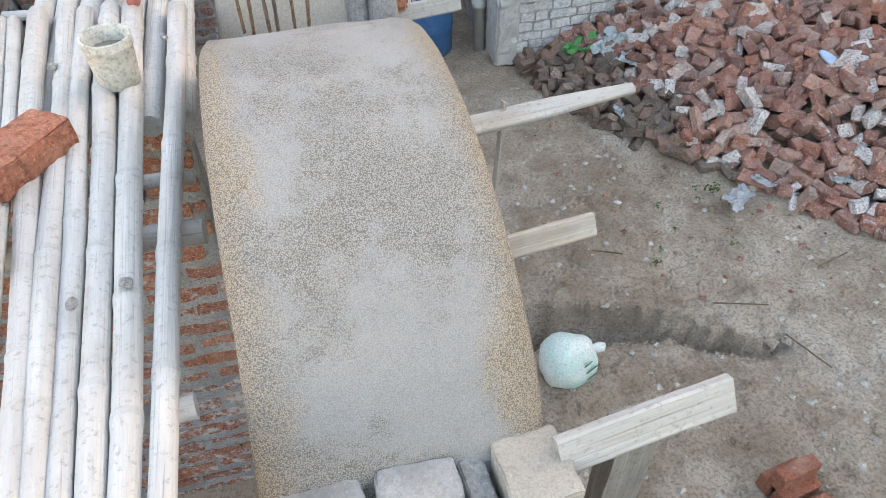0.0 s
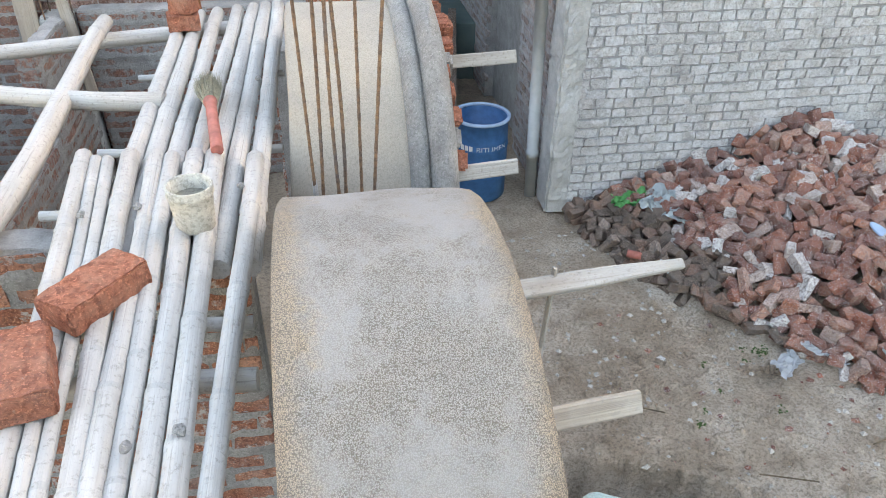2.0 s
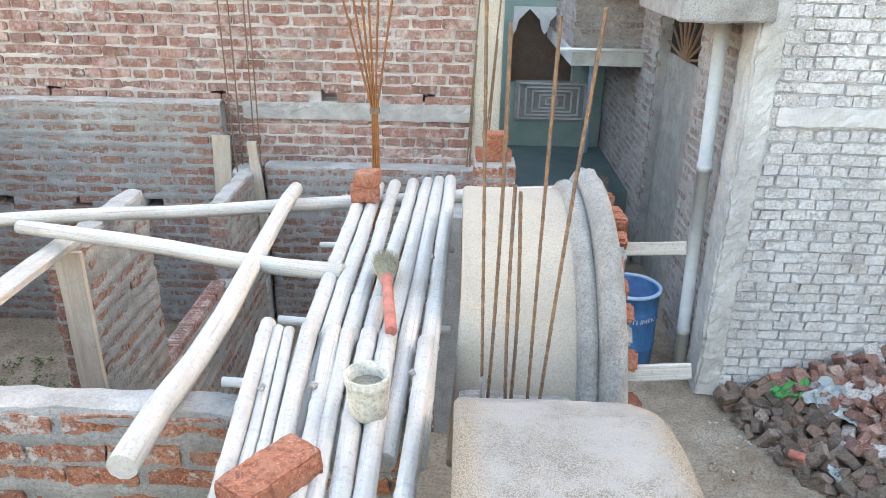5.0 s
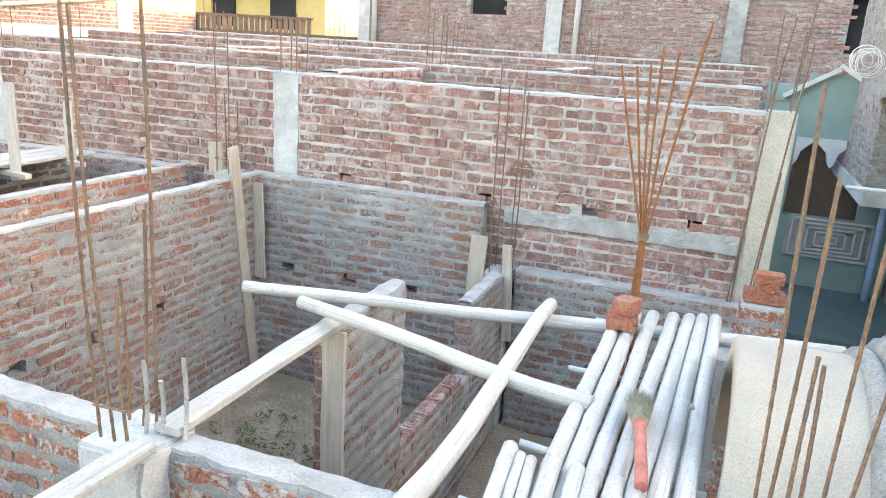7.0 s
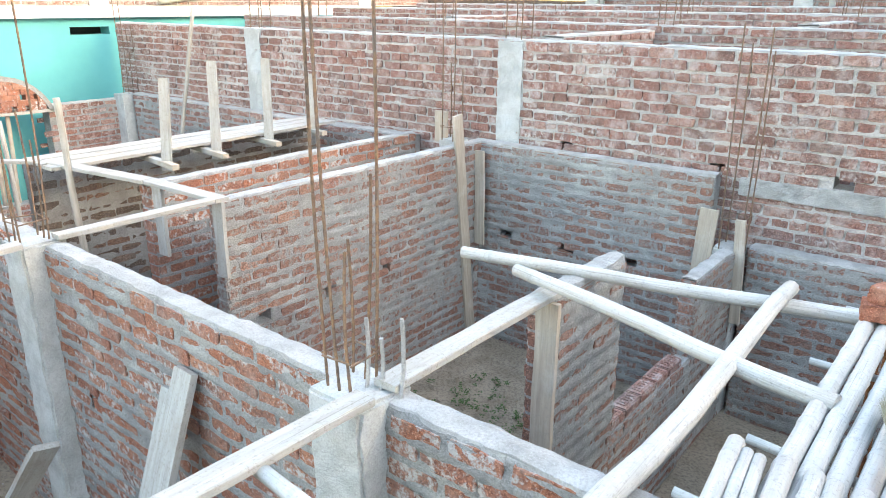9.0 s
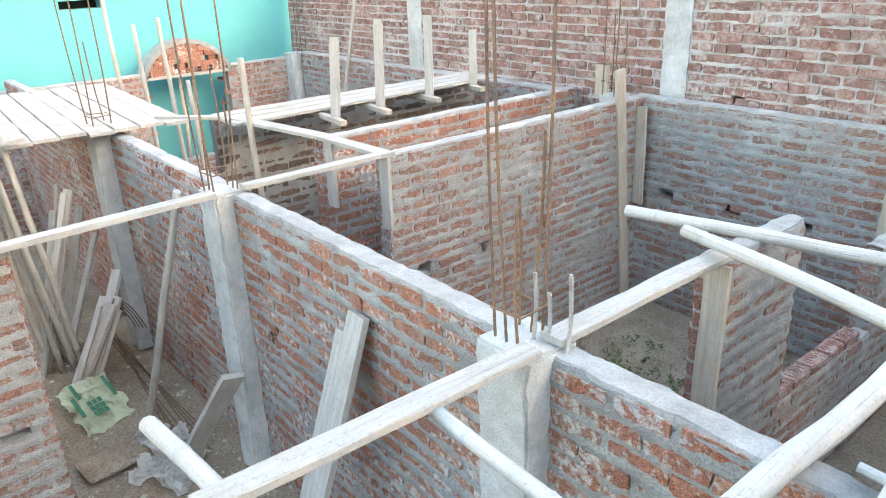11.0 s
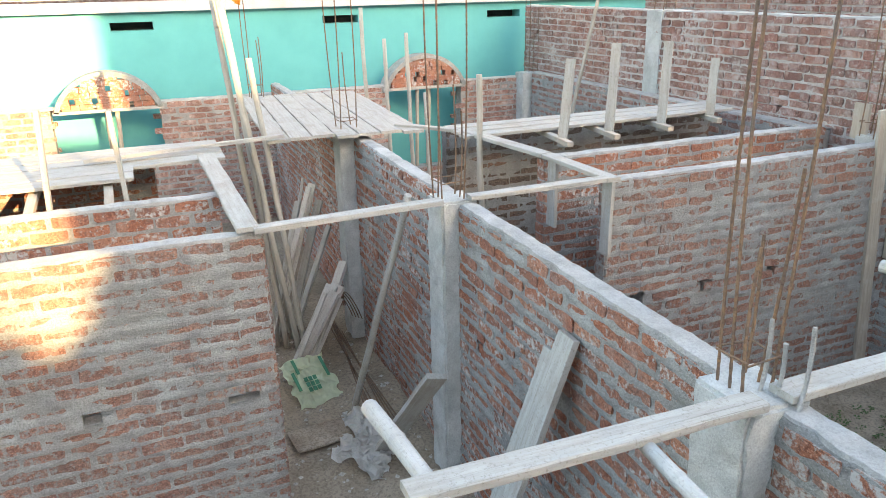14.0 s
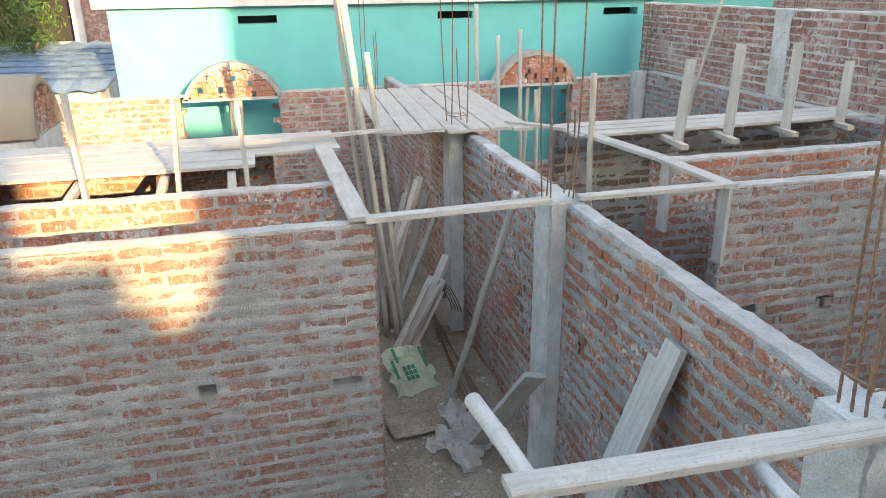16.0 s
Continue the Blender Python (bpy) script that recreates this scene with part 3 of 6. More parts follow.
def hood(name, yc, zc, r, x0, x1, label, ribs=False, shell=None):
    """Half-round window hood of plastered brick, its axis across the wall."""
    h = thing(name, label, "window hood")
    bm = bmesh.new()
    n, t = 72, 0.10
    rings = []
    for i in range(n + 1):
        a = math.pi * (i / n)
        cy, cz = -math.cos(a), math.sin(a)
        low = max(0.0, 0.75 - cz) if i < n / 2 else 0.0
        prof = [(x0 - 0.05 * low, r - t), (x0 - 0.05 * low, r - 0.012), (x0 - 0.05 * low + 0.012, r)]
        prof += [(x0 + (x1 - x0) * q / 8, r) for q in range(1, 7)]
        k = 0.03 * cz
        prof += [(x1 - 0.06 - k, r - 0.002), (x1 - 0.025 - k, r - 0.010), (x1 - 0.006 - k, r - 0.026), (x1 - k, r - 0.05), (x1 - k, r - t)]
        row = []
        for k, (x, q) in enumerate(prof):
            w = 0.006 * noise.noise((x * 6, a * 5, yc)) + 0.003 * noise.noise((x * 20, a * 16, yc)) if 0 < k < len(prof) - 1 else 0
            row.append(bm.verts.new((x, yc + cy * (q + w), zc + cz * (q + w))))
        rings.append(row)
    m = len(rings[0])
    for a, b in zip(rings, rings[1:]):
        for i in range(m):
            bm.faces.new((a[i], b[i], b[(i + 1) % m], a[(i + 1) % m])).smooth = True
    bm.faces.new(rings[0]); bm.faces.new(rings[-1])
    bmesh.ops.recalc_face_normals(bm, faces=bm.faces)
    part("plaster_shell", bm, shell or M_PLASTER, h)
    if ribs:
        for k, (xc, w, up) in enumerate(((x1 - 0.105, 0.040, 0.050), (x1 - 0.025, 0.052, 0.100))):
            bm = bmesh.new()
            rows = []
            for i in range(n + 1):
                a = math.pi * (i / n)
                row = []
                for j in range(9):
                    b = math.pi * j / 8
                    q = r - 0.01 + up * math.sin(b) * (1 + 0.2 * noise.noise((a * 9, j, k)))
                    row.append(bm.verts.new((xc - w * math.cos(b), yc - math.cos(a) * q, zc + math.sin(a) * q)))
                rows.append(row)
            for p, q in zip(rows, rows[1:]):
                for j in range(8):
                    bm.faces.new((p[j], q[j], q[j + 1], p[j + 1])).smooth = True
            bmesh.ops.recalc_face_normals(bm, faces=bm.faces)
            part("moulding", bm, M_MORTAR, h, "rough cement moulding along the rim")
        rr = random.Random(5)
        for i in range(24):
            a = math.pi * (0.06 + 0.88 * i / 23)
            b = part("brick", box_mesh(-0.05, rr.uniform(0.0, 0.06), -0.036, 0.036, -0.12, rr.uniform(-0.045, -0.004), 0.010, 0.04, 0.010, i), M_BRICK_LOOSE if i % 4 else M_MORTAR, h)
            b.matrix_basis = Matrix.Translation((x1 + 0.03, yc - math.cos(a) * r, zc + math.sin(a) * r)) @ pose(0, 0, 0, 90 - math.degrees(a), 0, 0) @ pose(0, 0, 0, 0, 0, rr.uniform(-6, 6))
    return h


hood("window_hood", 1.10, 1.64, 0.711, 0.19, 0.715, "half-round window hood in fresh grey plaster")
hood("window_hood", 2.70, 1.62, 0.74, 0.205, 0.745, "half-round window hood with a moulded rim", ribs=True, shell=M_SAND)

# east wall under the hoods
brick_wall("wall_east", "red brick wall below the window hoods", (0.28, -6.0), 90, 6.3, 0.25, GROUND, 1.15, M_BRICK, M_MORTAR, 31)
brick_wall("wall_east_north", "red brick wall below the window hoods", (0.28, 4.4), 90, 0.6, 0.25, GROUND, 1.62, M_BRICK, M_MORTAR, 32, cap=False)

# grey limewashed neighbour house to the east
def grey_house():
    h = thing("limewashed_house", "two-storey brick house washed grey-white", "house")
    w = brick_wall("wall_limewashed", "grey-white limewashed brick wall", (2.55, 5.52), 0, 9.2, 0.23, GROUND, 5.5, M_BRICK_WHITE, M_LIME_JOINT, 41, single=300, headers="short", cap=False, proud=(0.004, 0.020), smear=(-0.006, 0.012), faces="f", grow=0.005)
    part("corner_pier", box_mesh(2.34, 2.56, 5.495, 5.82, GROUND, 5.5, 0.02, 0.04, 0.022), M_CONCRETE, h, "rough unpainted concrete corner pier")
    part("lime_band", box_mesh(2.60, 11.7, 5.488, 5.53, 2.02, 2.16, 0.006, 0.05, 0.018), M_LIME, h, "smooth limewashed band")
    part("side_wall", box_mesh(2.42, 2.60, 5.82, 5.92, GROUND, 5.5), M_LIME, h)
    return h


grey_house()


# ---- things ----
def pole(name, a, b, r0, r1, label, category="pole", group="", material=None, nodes=0.32, seed=1, wob=0.006, parent=None):
    """A bamboo or timber pole from a to b, with swollen nodes."""
    material = material or M_POLE
    r = random.Random(seed)
    a, b = Vector(a), Vector(b)
    L = (b - a).length
    bm = bmesh.new()
    ts = [0.0]
    x = r.uniform(0.1, 0.3)
    marks = []
    while x < L - 0.05:
        marks.append(x)
        x += nodes * r.uniform(0.8, 1.2)
    stations = [(0.0, 1.0), (L, 1.0)]
    for m in marks:
        stations += [(m - 0.02, 1.0), (m, 1.10), (m + 0.006, 1.09), (m + 0.018, 1.0)]
    k = max(3, int(L / 0.25))
    stations += [(L * i / k, 1.0) for i in range(1, k)]
    stations.sort()
    rings = []
    for s, g in stations:
        rad = (r0 + (r1 - r0) * s / L) * g
        oy, oz = wob * noise.noise((s * 1.3, seed, 0)) * 3, wob * noise.noise((s * 1.3, seed, 9)) * 3
        rings.append([bm.verts.new((s, oy + rad * math.cos(2 * math.pi * j / 10), oz + rad * math.sin(2 * math.pi * j / 10))) for j in range(10)])
    for (p, s0), (q, s1) in zip(zip(rings, stations), zip(rings[1:], stations[1:])):
        for j in range(10):
            f = bm.faces.new((p[j], q[j], q[(j + 1) % 10], p[(j + 1) % 10]))
            f.smooth = True
            f.material_index = 1 if s0[1] > 1.08 else 0
    bm.faces.new(rings[0]); bm.faces.new(rings[-1][::-1])
    bmesh.ops.recalc_face_normals(bm, faces=bm.faces)
    ob = finish(name, bm, material, parent)
    ob.data.materials.append(M_NODE if material == M_POLE else material)
    way = (b - a).to_track_quat("X", "Z")
    ob.matrix_basis = Matrix.Translation(a) @ way.to_matrix().to_4x4()
    return tagged(ob, label, category, group) if not parent else tagged(ob, label)


def plank(name, a, b, width, thick, label, category="plank", group="", material=None, twist=0, seed=1, parent=None, taper=0.0):
    """A sawn board from a to b, its face up unless twisted; uneven edges."""
    material = material or M_PLANK
    a, b = Vector(a), Vector(b)
    L = (b - a).length
    bm = bmesh.new()
    n = max(3, int(L / 0.05))
    rings = []
    for i in range(n + 1):
        x = L * i / n
        w0 = width / 2 * (1 + 0.11 * noise.noise((x * 3, seed, 0)) + 0.05 * noise.noise((x * 11, seed, 1)))
        w1 = width / 2 * (1 + 0.11 * noise.noise((x * 3, seed, 5)) + 0.05 * noise.noise((x * 11, seed, 6)))
        tip = 1 - taper * max(0.0, x / L - 0.6) / 0.4
        w0, w1 = w0 * tip, w1 * tip
        dz = 0.004 * noise.noise((x * 2, seed, 8))
        c = 0.004
        rings.append([bm.verts.new((x, y, z + dz)) for y, z in ((-w0, 0), (w1, 0), (w1 + c * 0.2, thick - c), (w1 - c, thick), (-w0 + c, thick), (-w0 - c * 0.2, thick - c))])
    for p, q in zip(rings, rings[1:]):
        for j in range(6):
            bm.faces.new((p[j], q[j], q[(j + 1) % 6], p[(j + 1) % 6]))
    bm.faces.new(rings[0]); bm.faces.new(rings[-1][::-1])
    bmesh.ops.recalc_face_normals(bm, faces=bm.faces)
    ob = finish(name, bm, material, parent)
    d = (b - a).normalized()
    side = Vector((1, 0, 0)) if abs(d.z) > 0.8 else Vector((0, 0, 1)).cross(d)
    side = (side - d * side.dot(d)).normalized()
    way = Matrix((d, side, d.cross(side))).transposed().to_4x4()
    ob.matrix_basis = Matrix.Translation(a) @ way @ pose(0, 0, 0, twist)
    return tagged(ob, label, category, group) if not parent else tagged(ob, label)

# more materials
def plain_material(name, colour, rough=0.6, spread=0.25, scale=12.0, metal=0.0):
    m, nt, b = nodes_of(name, rough)
    b.inputs["Metallic"].default_value = metal
    p = world_place(nt)
    col = blend(nt, value_map(nt, fbm(nt, p, scale, 5, 0.6), 0.35, 0.7), colour, tuple(c * (1 - spread) for c in colour))
    nt.links.new(col, b.inputs["Base Color"])
    bump(nt, b, fbm(nt, p, scale * 4, 3), 0.15, 0.004)
    return m


M_BLUE_DRUM = plain_material("blue_plastic", (0.03, 0.13, 0.30), 0.45, 0.35)
M_PIPE = plain_material("grey_plastic_pipe", (0.42, 0.45, 0.46), 0.5, 0.15)
M_WHITE = plain_material("white_paint", (0.68, 0.69, 0.68), 0.6, 0.15)
M_PINK = plain_material("pink_plastic", (0.44, 0.15, 0.12), 0.55, 0.4, 25)
M_BRISTLE = plain_material("dry_bristles", (0.30, 0.29, 0.22), 0.9, 0.4, 60)
M_MUG = rough_material("mortar_caked_plastic", (0.42, 0.41, 0.37), (0.54, 0.53, 0.47), 14, c=(0.58, 0.55, 0.42))
M_WET = rough_material("wet_mortar", (0.20, 0.20, 0.17), (0.27, 0.26, 0.22), 20)
M_SACK = plain_material("woven_sack", (0.74, 0.80, 0.62), 0.8, 0.2, 9)
M_SACK_TEAL = rough_material("printed_sack", (0.66, 0.68, 0.66), (0.36, 0.62, 0.58), 5, relief=0.3)
M_INK = plain_material("green_ink", (0.05, 0.20, 0.12), 0.8)
M_GREEN_BAG = plain_material("green_film", (0.10, 0.48, 0.16), 0.35, 0.3)
M_FILM = plain_material("pale_film", (0.60, 0.68, 0.70), 0.35, 0.3)
M_PAPER_GREY = rough_material("cement_paper", (0.74, 0.72, 0.69), (0.62, 0.60, 0.57), 5, relief=0.4, depth=0.01, speck=0.4)
M_PAPER = plain_material("paper", (0.66, 0.70, 0.74), 0.8, 0.25)
M_TEAL_WALL = rough_material("pale_turquoise_wall", (0.19, 0.285, 0.27), (0.26, 0.345, 0.33), 3)
M_TEAL_STEP = rough_material("wet_teal_cement", (0.085, 0.13, 0.13), (0.12, 0.165, 0.165), 2, speck=0.4)
M_YELLOW = rough_material("yellow_paint", (0.46, 0.34, 0.13), (0.52, 0.41, 0.20), 2)
M_SHEET = plain_material("blue_roof_sheet", (0.32, 0.46, 0.64), 0.5, 0.2)
M_LEAF = plain_material("mango_leaf", (0.07, 0.13, 0.035), 0.6, 0.5, 30)
M_BARK = rough_material("bark", (0.12, 0.09, 0.06), (0.2, 0.15, 0.1), 8)
M_TANK = plain_material("dark_water_tank", (0.06, 0.10, 0.15), 0.4)
M_STONE = rough_material("pale_rubble", (0.40, 0.37, 0.33), (0.52, 0.49, 0.45), 12)
M_ORANGE = plain_material("orange_cloth", (0.80, 0.28, 0.03), 0.8)
M_OCHRE = rough_material("fresh_rust_steel", (0.28, 0.115, 0.045), (0.19, 0.075, 0.035), 30, rough=0.7)
def lathe(profile, n=24, smooth=True, capped=True):
    """A turned shape: (radius, height) pairs from bottom to top."""
    bm = bmesh.new()
    rings = [[bm.verts.new((r * math.cos(2 * math.pi * i / n), r * math.sin(2 * math.pi * i / n), z)) for i in range(n)] for r, z in profile]
    for a, b in zip(rings, rings[1:]):
        for i in range(n):
            bm.faces.new((a[i], a[(i + 1) % n], b[(i + 1) % n], b[i])).smooth = smooth
    if capped:
        bm.faces.new(rings[0][::-1])
        bm.faces.new(rings[-1])
    else:
        for i in range(n):
            bm.faces.new((rings[-1][i], rings[-1][(i + 1) % n], rings[0][(i + 1) % n], rings[0][i])).smooth = smooth
    return bm


def rod(name, a, b, r, material, parent=None, label="", category="", group="", ribs=True, n=6):
    """A ribbed reinforcing bar from a to b."""
    a, b = Vector(a), Vector(b)
    L = (b - a).length
    bm = bmesh.new()
    k = min(90, max(2, int(L / 0.025))) if ribs else 2
    rings = []
    for i in range(k + 1):
        g = r * (1.12 if i % 2 else 0.92) if ribs else r
        off = 0.012 * math.sin(math.pi * i / k) * (1 if ribs else 0)
        rings.append([bm.verts.new((L * i / k, off + g * math.cos(2 * math.pi * j / n), g * math.sin(2 * math.pi * j / n))) for j in range(n)])
    for p, q in zip(rings, rings[1:]):
        for j in range(n):
            bm.faces.new((p[j], q[j], q[(j + 1) % n], p[(j + 1) % n]))
    bm.faces.new(rings[0]); bm.faces.new(rings[-1])
    bmesh.ops.recalc_face_normals(bm, faces=bm.faces)
    ob = finish(name, bm, material, parent)
    ob.matrix_basis = Matrix.Translation(a) @ (b - a).to_track_quat("X", "Z").to_matrix().to_4x4()
    return tagged(ob, label, category, group)


def starter_bars(x, y, z, spread, tops, label, r=0.0058, stirrup=0.12, group="starter bars", material=None):
    """Column starter bars with a stirrup; tops: (dx, dy, z) where each bar ends."""
    e = thing("starter_bars", label, "rebar", (x, y, z), group)
    corners = [(-1, -1), (1, -1), (1, 1), (-1, 1), (0, -1), (0, 1)]
    for (cx, cy), (dx, dy, zt) in zip(corners, tops):
        rod("bar", (cx * spread, cy * spread, -0.05), (cx * spread + dx, cy * spread + dy, zt - z), r, material or M_RUST, e)
    if stirrup:
        s = spread + 0.012
        pts = [(-s, -s), (s, -s), (s, s), (-s, s)]
        for i in range(4):
            a, b = pts[i], pts[(i + 1) % 4]
            rod("stirrup", (*a, stirrup), (*b, stirrup + 0.01), 0.004, M_RUST, e, ribs=False)
    return e


def loose_brick(name, at, turn, label, material=None, size=(0.235, 0.115, 0.075), tilt=(0, 0), seed=1, category="brick", group=""):
    bm = box_mesh(-size[0] / 2, size[0] / 2, -size[1] / 2, size[1] / 2, 0, size[2], bevel=0.004, cuts=0.016, rough=0.005, seed=seed)
    for v in bm.verts:
        v.co += noise.noise_vector(v.co * 38 + Vector((seed, 0, 0))) * 0.004 + noise.noise_vector(v.co * 85 + Vector((0, seed, 0))) * 0.002
    ob = finish(name, bm, material or M_BRICK_LOOSE)
    ob.matrix_basis = pose(*at, tilt[0], tilt[1], turn)
    return tagged(ob, label, category, group)


def rumpled(w, h, amp, seed, n=14):
    bm = bmesh.new()
    g = {}
    for i in range(n + 1):
        for j in range(n + 1):
            u, v = i / n - 0.5, j / n - 0.5
            q = Vector((u * 4 + seed * 5.3, v * 4, seed))
            d = noise.noise_vector(q) * amp + noise.noise_vector(q * 2.3) * amp * 0.5
            g[i, j] = bm.verts.new((u * w + d.x, v * h + d.y, abs(d.z) * 1.3 + 0.01))
    for i in range(n):
        for j in range(n):
            bm.faces.new((g[i, j], g[i + 1, j], g[i + 1, j + 1], g[i, j + 1]))
    bmesh.ops.solidify(bm, geom=bm.faces[:], thickness=0.002)
    return bm


# ---- the bamboo walkway ----
FAR_POLES = [(-0.306, -0.312), (-0.240, -0.241), (-0.170, -0.155), (-0.097, -0.063), (-0.032, 0.018), (0.034, 0.076), (0.108, 0.138)]
for i, (xn, x) in enumerate(FAR_POLES):
    pole("bamboo_pole", (xn - (x - xn) * 0.5, 1.45, 2.055), (x, 3.60 + 0.026 * i + 0.04 * noise.noise((i, 0, 0)), 2.085), 0.033, 0.032, "whitewashed bamboo pole laid in a walkway", group="bamboo walkway", seed=150 + i, wob=0.003)
NEAR_POLES = [(-0.442, 2.069, -0.262, 0.024), (-0.397, 2.036, -0.226, 0.017), (-0.360, 2.031, -0.190, 0.017), (-0.297, 2.050, -0.152, 0.027), (-0.216, 2.041, -0.120, 0.025), (-0.165, 2.022, -0.083, 0.023), (-0.095, 2.025, -0.040, 0.027), (-0.032, 2.018, 0.007, 0.028), (0.095, 1.982, 0.062, 0.025)]
for i, (x, y, xn, r) in enumerate(NEAR_POLES):
    s = (x - xn) / (y - 0.44)
    pole("bamboo_pole", (xn - s * 1.54, -1.1, 2.095), (x, y, 2.105), r * 0.62, r * 1.12, "whitewashed bamboo pole laid in a walkway", group="bamboo walkway", seed=170 + i, wob=0.004)
for i, (y, x0, x1, z, r) in enumerate([(3.57, -0.43, 0.16, 2.035, 0.014), (2.93, -0.43, 0.17, 2.03, 0.014), (2.235, -0.45, 0.17, 2.03, 0.016), (1.81, -0.52, 0.13, 2.045, 0.016)]):
    pole("bearer_stick", (x0, y, z), (x1, y - 0.03, z), r, r, "short pale stick carrying the walkway", "stick", "walkway bearers", seed=190 + i)
pole("bearer_pole", (-2.05, 0.45, 2.03), (0.100, 0.602, 2.045), 0.030, 0.024, "thick pale pole carrying the walkway", group="walkway bearers", seed=195)
pole("bearer_pole", (-1.57, 1.16, 2.03), (0.13, 1.045, 2.04), 0.024, 0.028, "pale pole carrying the walkway", group="walkway bearers", seed=196)
pole("bearer_pole", (-0.55, 1.25, 2.05), (0.115, 1.214, 2.055), 0.016, 0.018, "pale pole carrying the walkway", group="walkway bearers", seed=197)
for i, (x, y) in enumerate([(-0.351, 1.652), (-0.210, 1.672), (0.066, 1.754), (-0.085, 0.80), (0.005, 0.83), (0.085, 2.60)]):
    bm = bmesh.new()
    bmesh.ops.create_icosphere(bm, subdivisions=2, radius=0.012)
    for v in bm.verts:
        v.co = Vector((v.co.x, v.co.y * 1.3, v.co.z * 0.8)) + noise.noise_vector(v.co * 60 + Vector((i, 0, 0))) * 0.006
    ob = finish("mortar_lump", bm, M_MORTAR)
    ob.matrix_basis = pose(x, y, 2.135)
    tagged(ob, "dried lump of grey mortar on the bamboo", "mortar", "mortar lumps")

loose_brick("brick", (-0.230, 1.268, 2.118), 54, "whole red clay brick lying on the walkway", size=(0.225, 0.112, 0.07), seed=3)
loose_brick("brick", (-0.312, 1.01, 2.12), 106, "worn red clay brick lying on the walkway", size=(0.225, 0.112, 0.07), seed=5)
loose_brick("brick", (-0.275, 3.33, 2.112), 10, "broken red brick on the walkway end", size=(0.14, 0.115, 0.07), seed=8)
loose_brick("brick", (-0.262, 3.34, 2.184), 70, "pale brick half on top of another", size=(0.11, 0.10, 0.07), seed=9)


def mortar_mug():
    e = thing("mortar_pot", "plastic pot caked with mortar, half full", "pot", (-0.040, 1.565, 2.122))
    e.scale = (0.9, 0.9, 0.95)
    part("body", lathe([(0.050, 0.0), (0.056, 0.004), (0.060, 0.05), (0.064, 0.105), (0.068, 0.11), (0.068, 0.118), (0.066, 0.122), (0.069, 0.135), (0.066, 0.138), (0.060, 0.135), (0.056, 0.09), (0.050, 0.075)]), M_MUG, e)
    bm = bmesh.new()
    bmesh.ops.create_circle(bm, cap_ends=True, radius=0.056, segments=20)
    bmesh.ops.subdivide_edges(bm, edges=bm.edges[:], cuts=2)
    for v in bm.verts:
        v.co.z = 0.095 + 0.008 * noise.noise(v.co * 40)
    part("mortar", bm, M_WET, e, "grey mortar inside the pot")


mortar_mug()


def brush():
    e = thing("masonry_brush", "round mason's brush with a pink handle", "brush")
    e.matrix_basis = pose(-0.017, 1.975, 2.130, 0, 0, 98)
    part("handle", lathe([(0.018, 0.0), (0.020, 0.005), (0.020, 0.12), (0.019, 0.33), (0.025, 0.37)], 14), M_PINK, e, "faded pink plastic handle").matrix_basis = pose(0, 0, 0.012, 0, 88, 0)
    bm = bmesh.new()
    r = random.Random(4)
    for i in range(900):
        a, q = r.uniform(0, 2 * math.pi), math.sqrt(r.random())
        y0, z0 = 0.022 * q * math.cos(a), 0.022 * q * math.sin(a)
        y1, z1 = y0 * 2.5 + r.uniform(-0.01, 0.01), z0 * 2.0 + 0.01
        L = 0.24 + r.uniform(-0.04, 0.01) - 0.03 * q
        v = [bm.verts.new(c) for c in ((0.36, y0 - 0.0018, z0), (0.36, y0 + 0.0018, z0), (0.36, y0, z0 + 0.003), (0.36 + L, y1, max(-0.012, z1)))]
        for f in ((0, 1, 3), (1, 2, 3), (2, 0, 3)):
            bm.faces.new([v[k] for k in f])
    part("bristles", bm, M_BRISTLE, e, "splayed dusty bristles").location = (0, 0, 0.02)


brush()

# ---- poles and boards over the room ----
pole("timber_pole", (-2.24, 3.09, 2.03), (0.72, 3.68, 2.055), 0.032, 0.036, "pale debarked pole laid across the room walls", seed=71, nodes=9)
pole("timber_pole", (-1.74, 2.86, 2.11), (-0.26, 2.52, 2.09), 0.031, 0.037, "pale debarked pole lying across the others", seed=72, nodes=9)
pole("bamboo_pole", (-0.64, 3.43, 2.125), (-0.63, 1.40, 2.04), 0.035, 0.041, "thick whitewashed bamboo pole on the wall top", seed=73, nodes=9, wob=0.012)
plank("plank", (-1.54, 1.72, 2.035), (-1.565, 2.93, 2.015), 0.10, 0.03, "cement-dusted board from column to pier", seed=80)
plank("plank", (-1.535, 1.62, 2.035), (-1.545, 0.40, 2.05), 0.095, 0.03, "cement-dusted board from column to scaffold pole", seed=81)
plank("plank", (-4.11, 0.38, 2.02), (-4.13, 1.56, 2.035), 0.085, 0.035, "cement-dusted board bridging two wall tops", seed=82)
plank("board", (-1.545, 2.835, FLOOR), (-1.545, 2.835, 2.0), 0.12, 0.03, "upright board set against the pier", "board", twist=0, seed=83, material=M_TIMBER)
plank("board", (-1.86, 5.86, 1.10), (-1.83, 5.86, 1.75), 0.15, 0.03, "upright shutter board beside the starter bars", "board", "shutter boards", seed=84, material=M_TIMBER)
plank("board", (-1.50, 5.80, 0.85), (-1.56, 5.80, 1.72), 0.08, 0.03, "upright shutter board beside the starter bars", "board", "shutter boards", seed=85, material=M_TIMBER)
plank("board", (-4.165, 5.81, FLOOR), (-4.185, 5.56, 2.31), 0.13, 0.03, "tall shutter board leaning in the room corner", "board", "shutter boards", seed=86, material=M_TIMBER, twist=90)
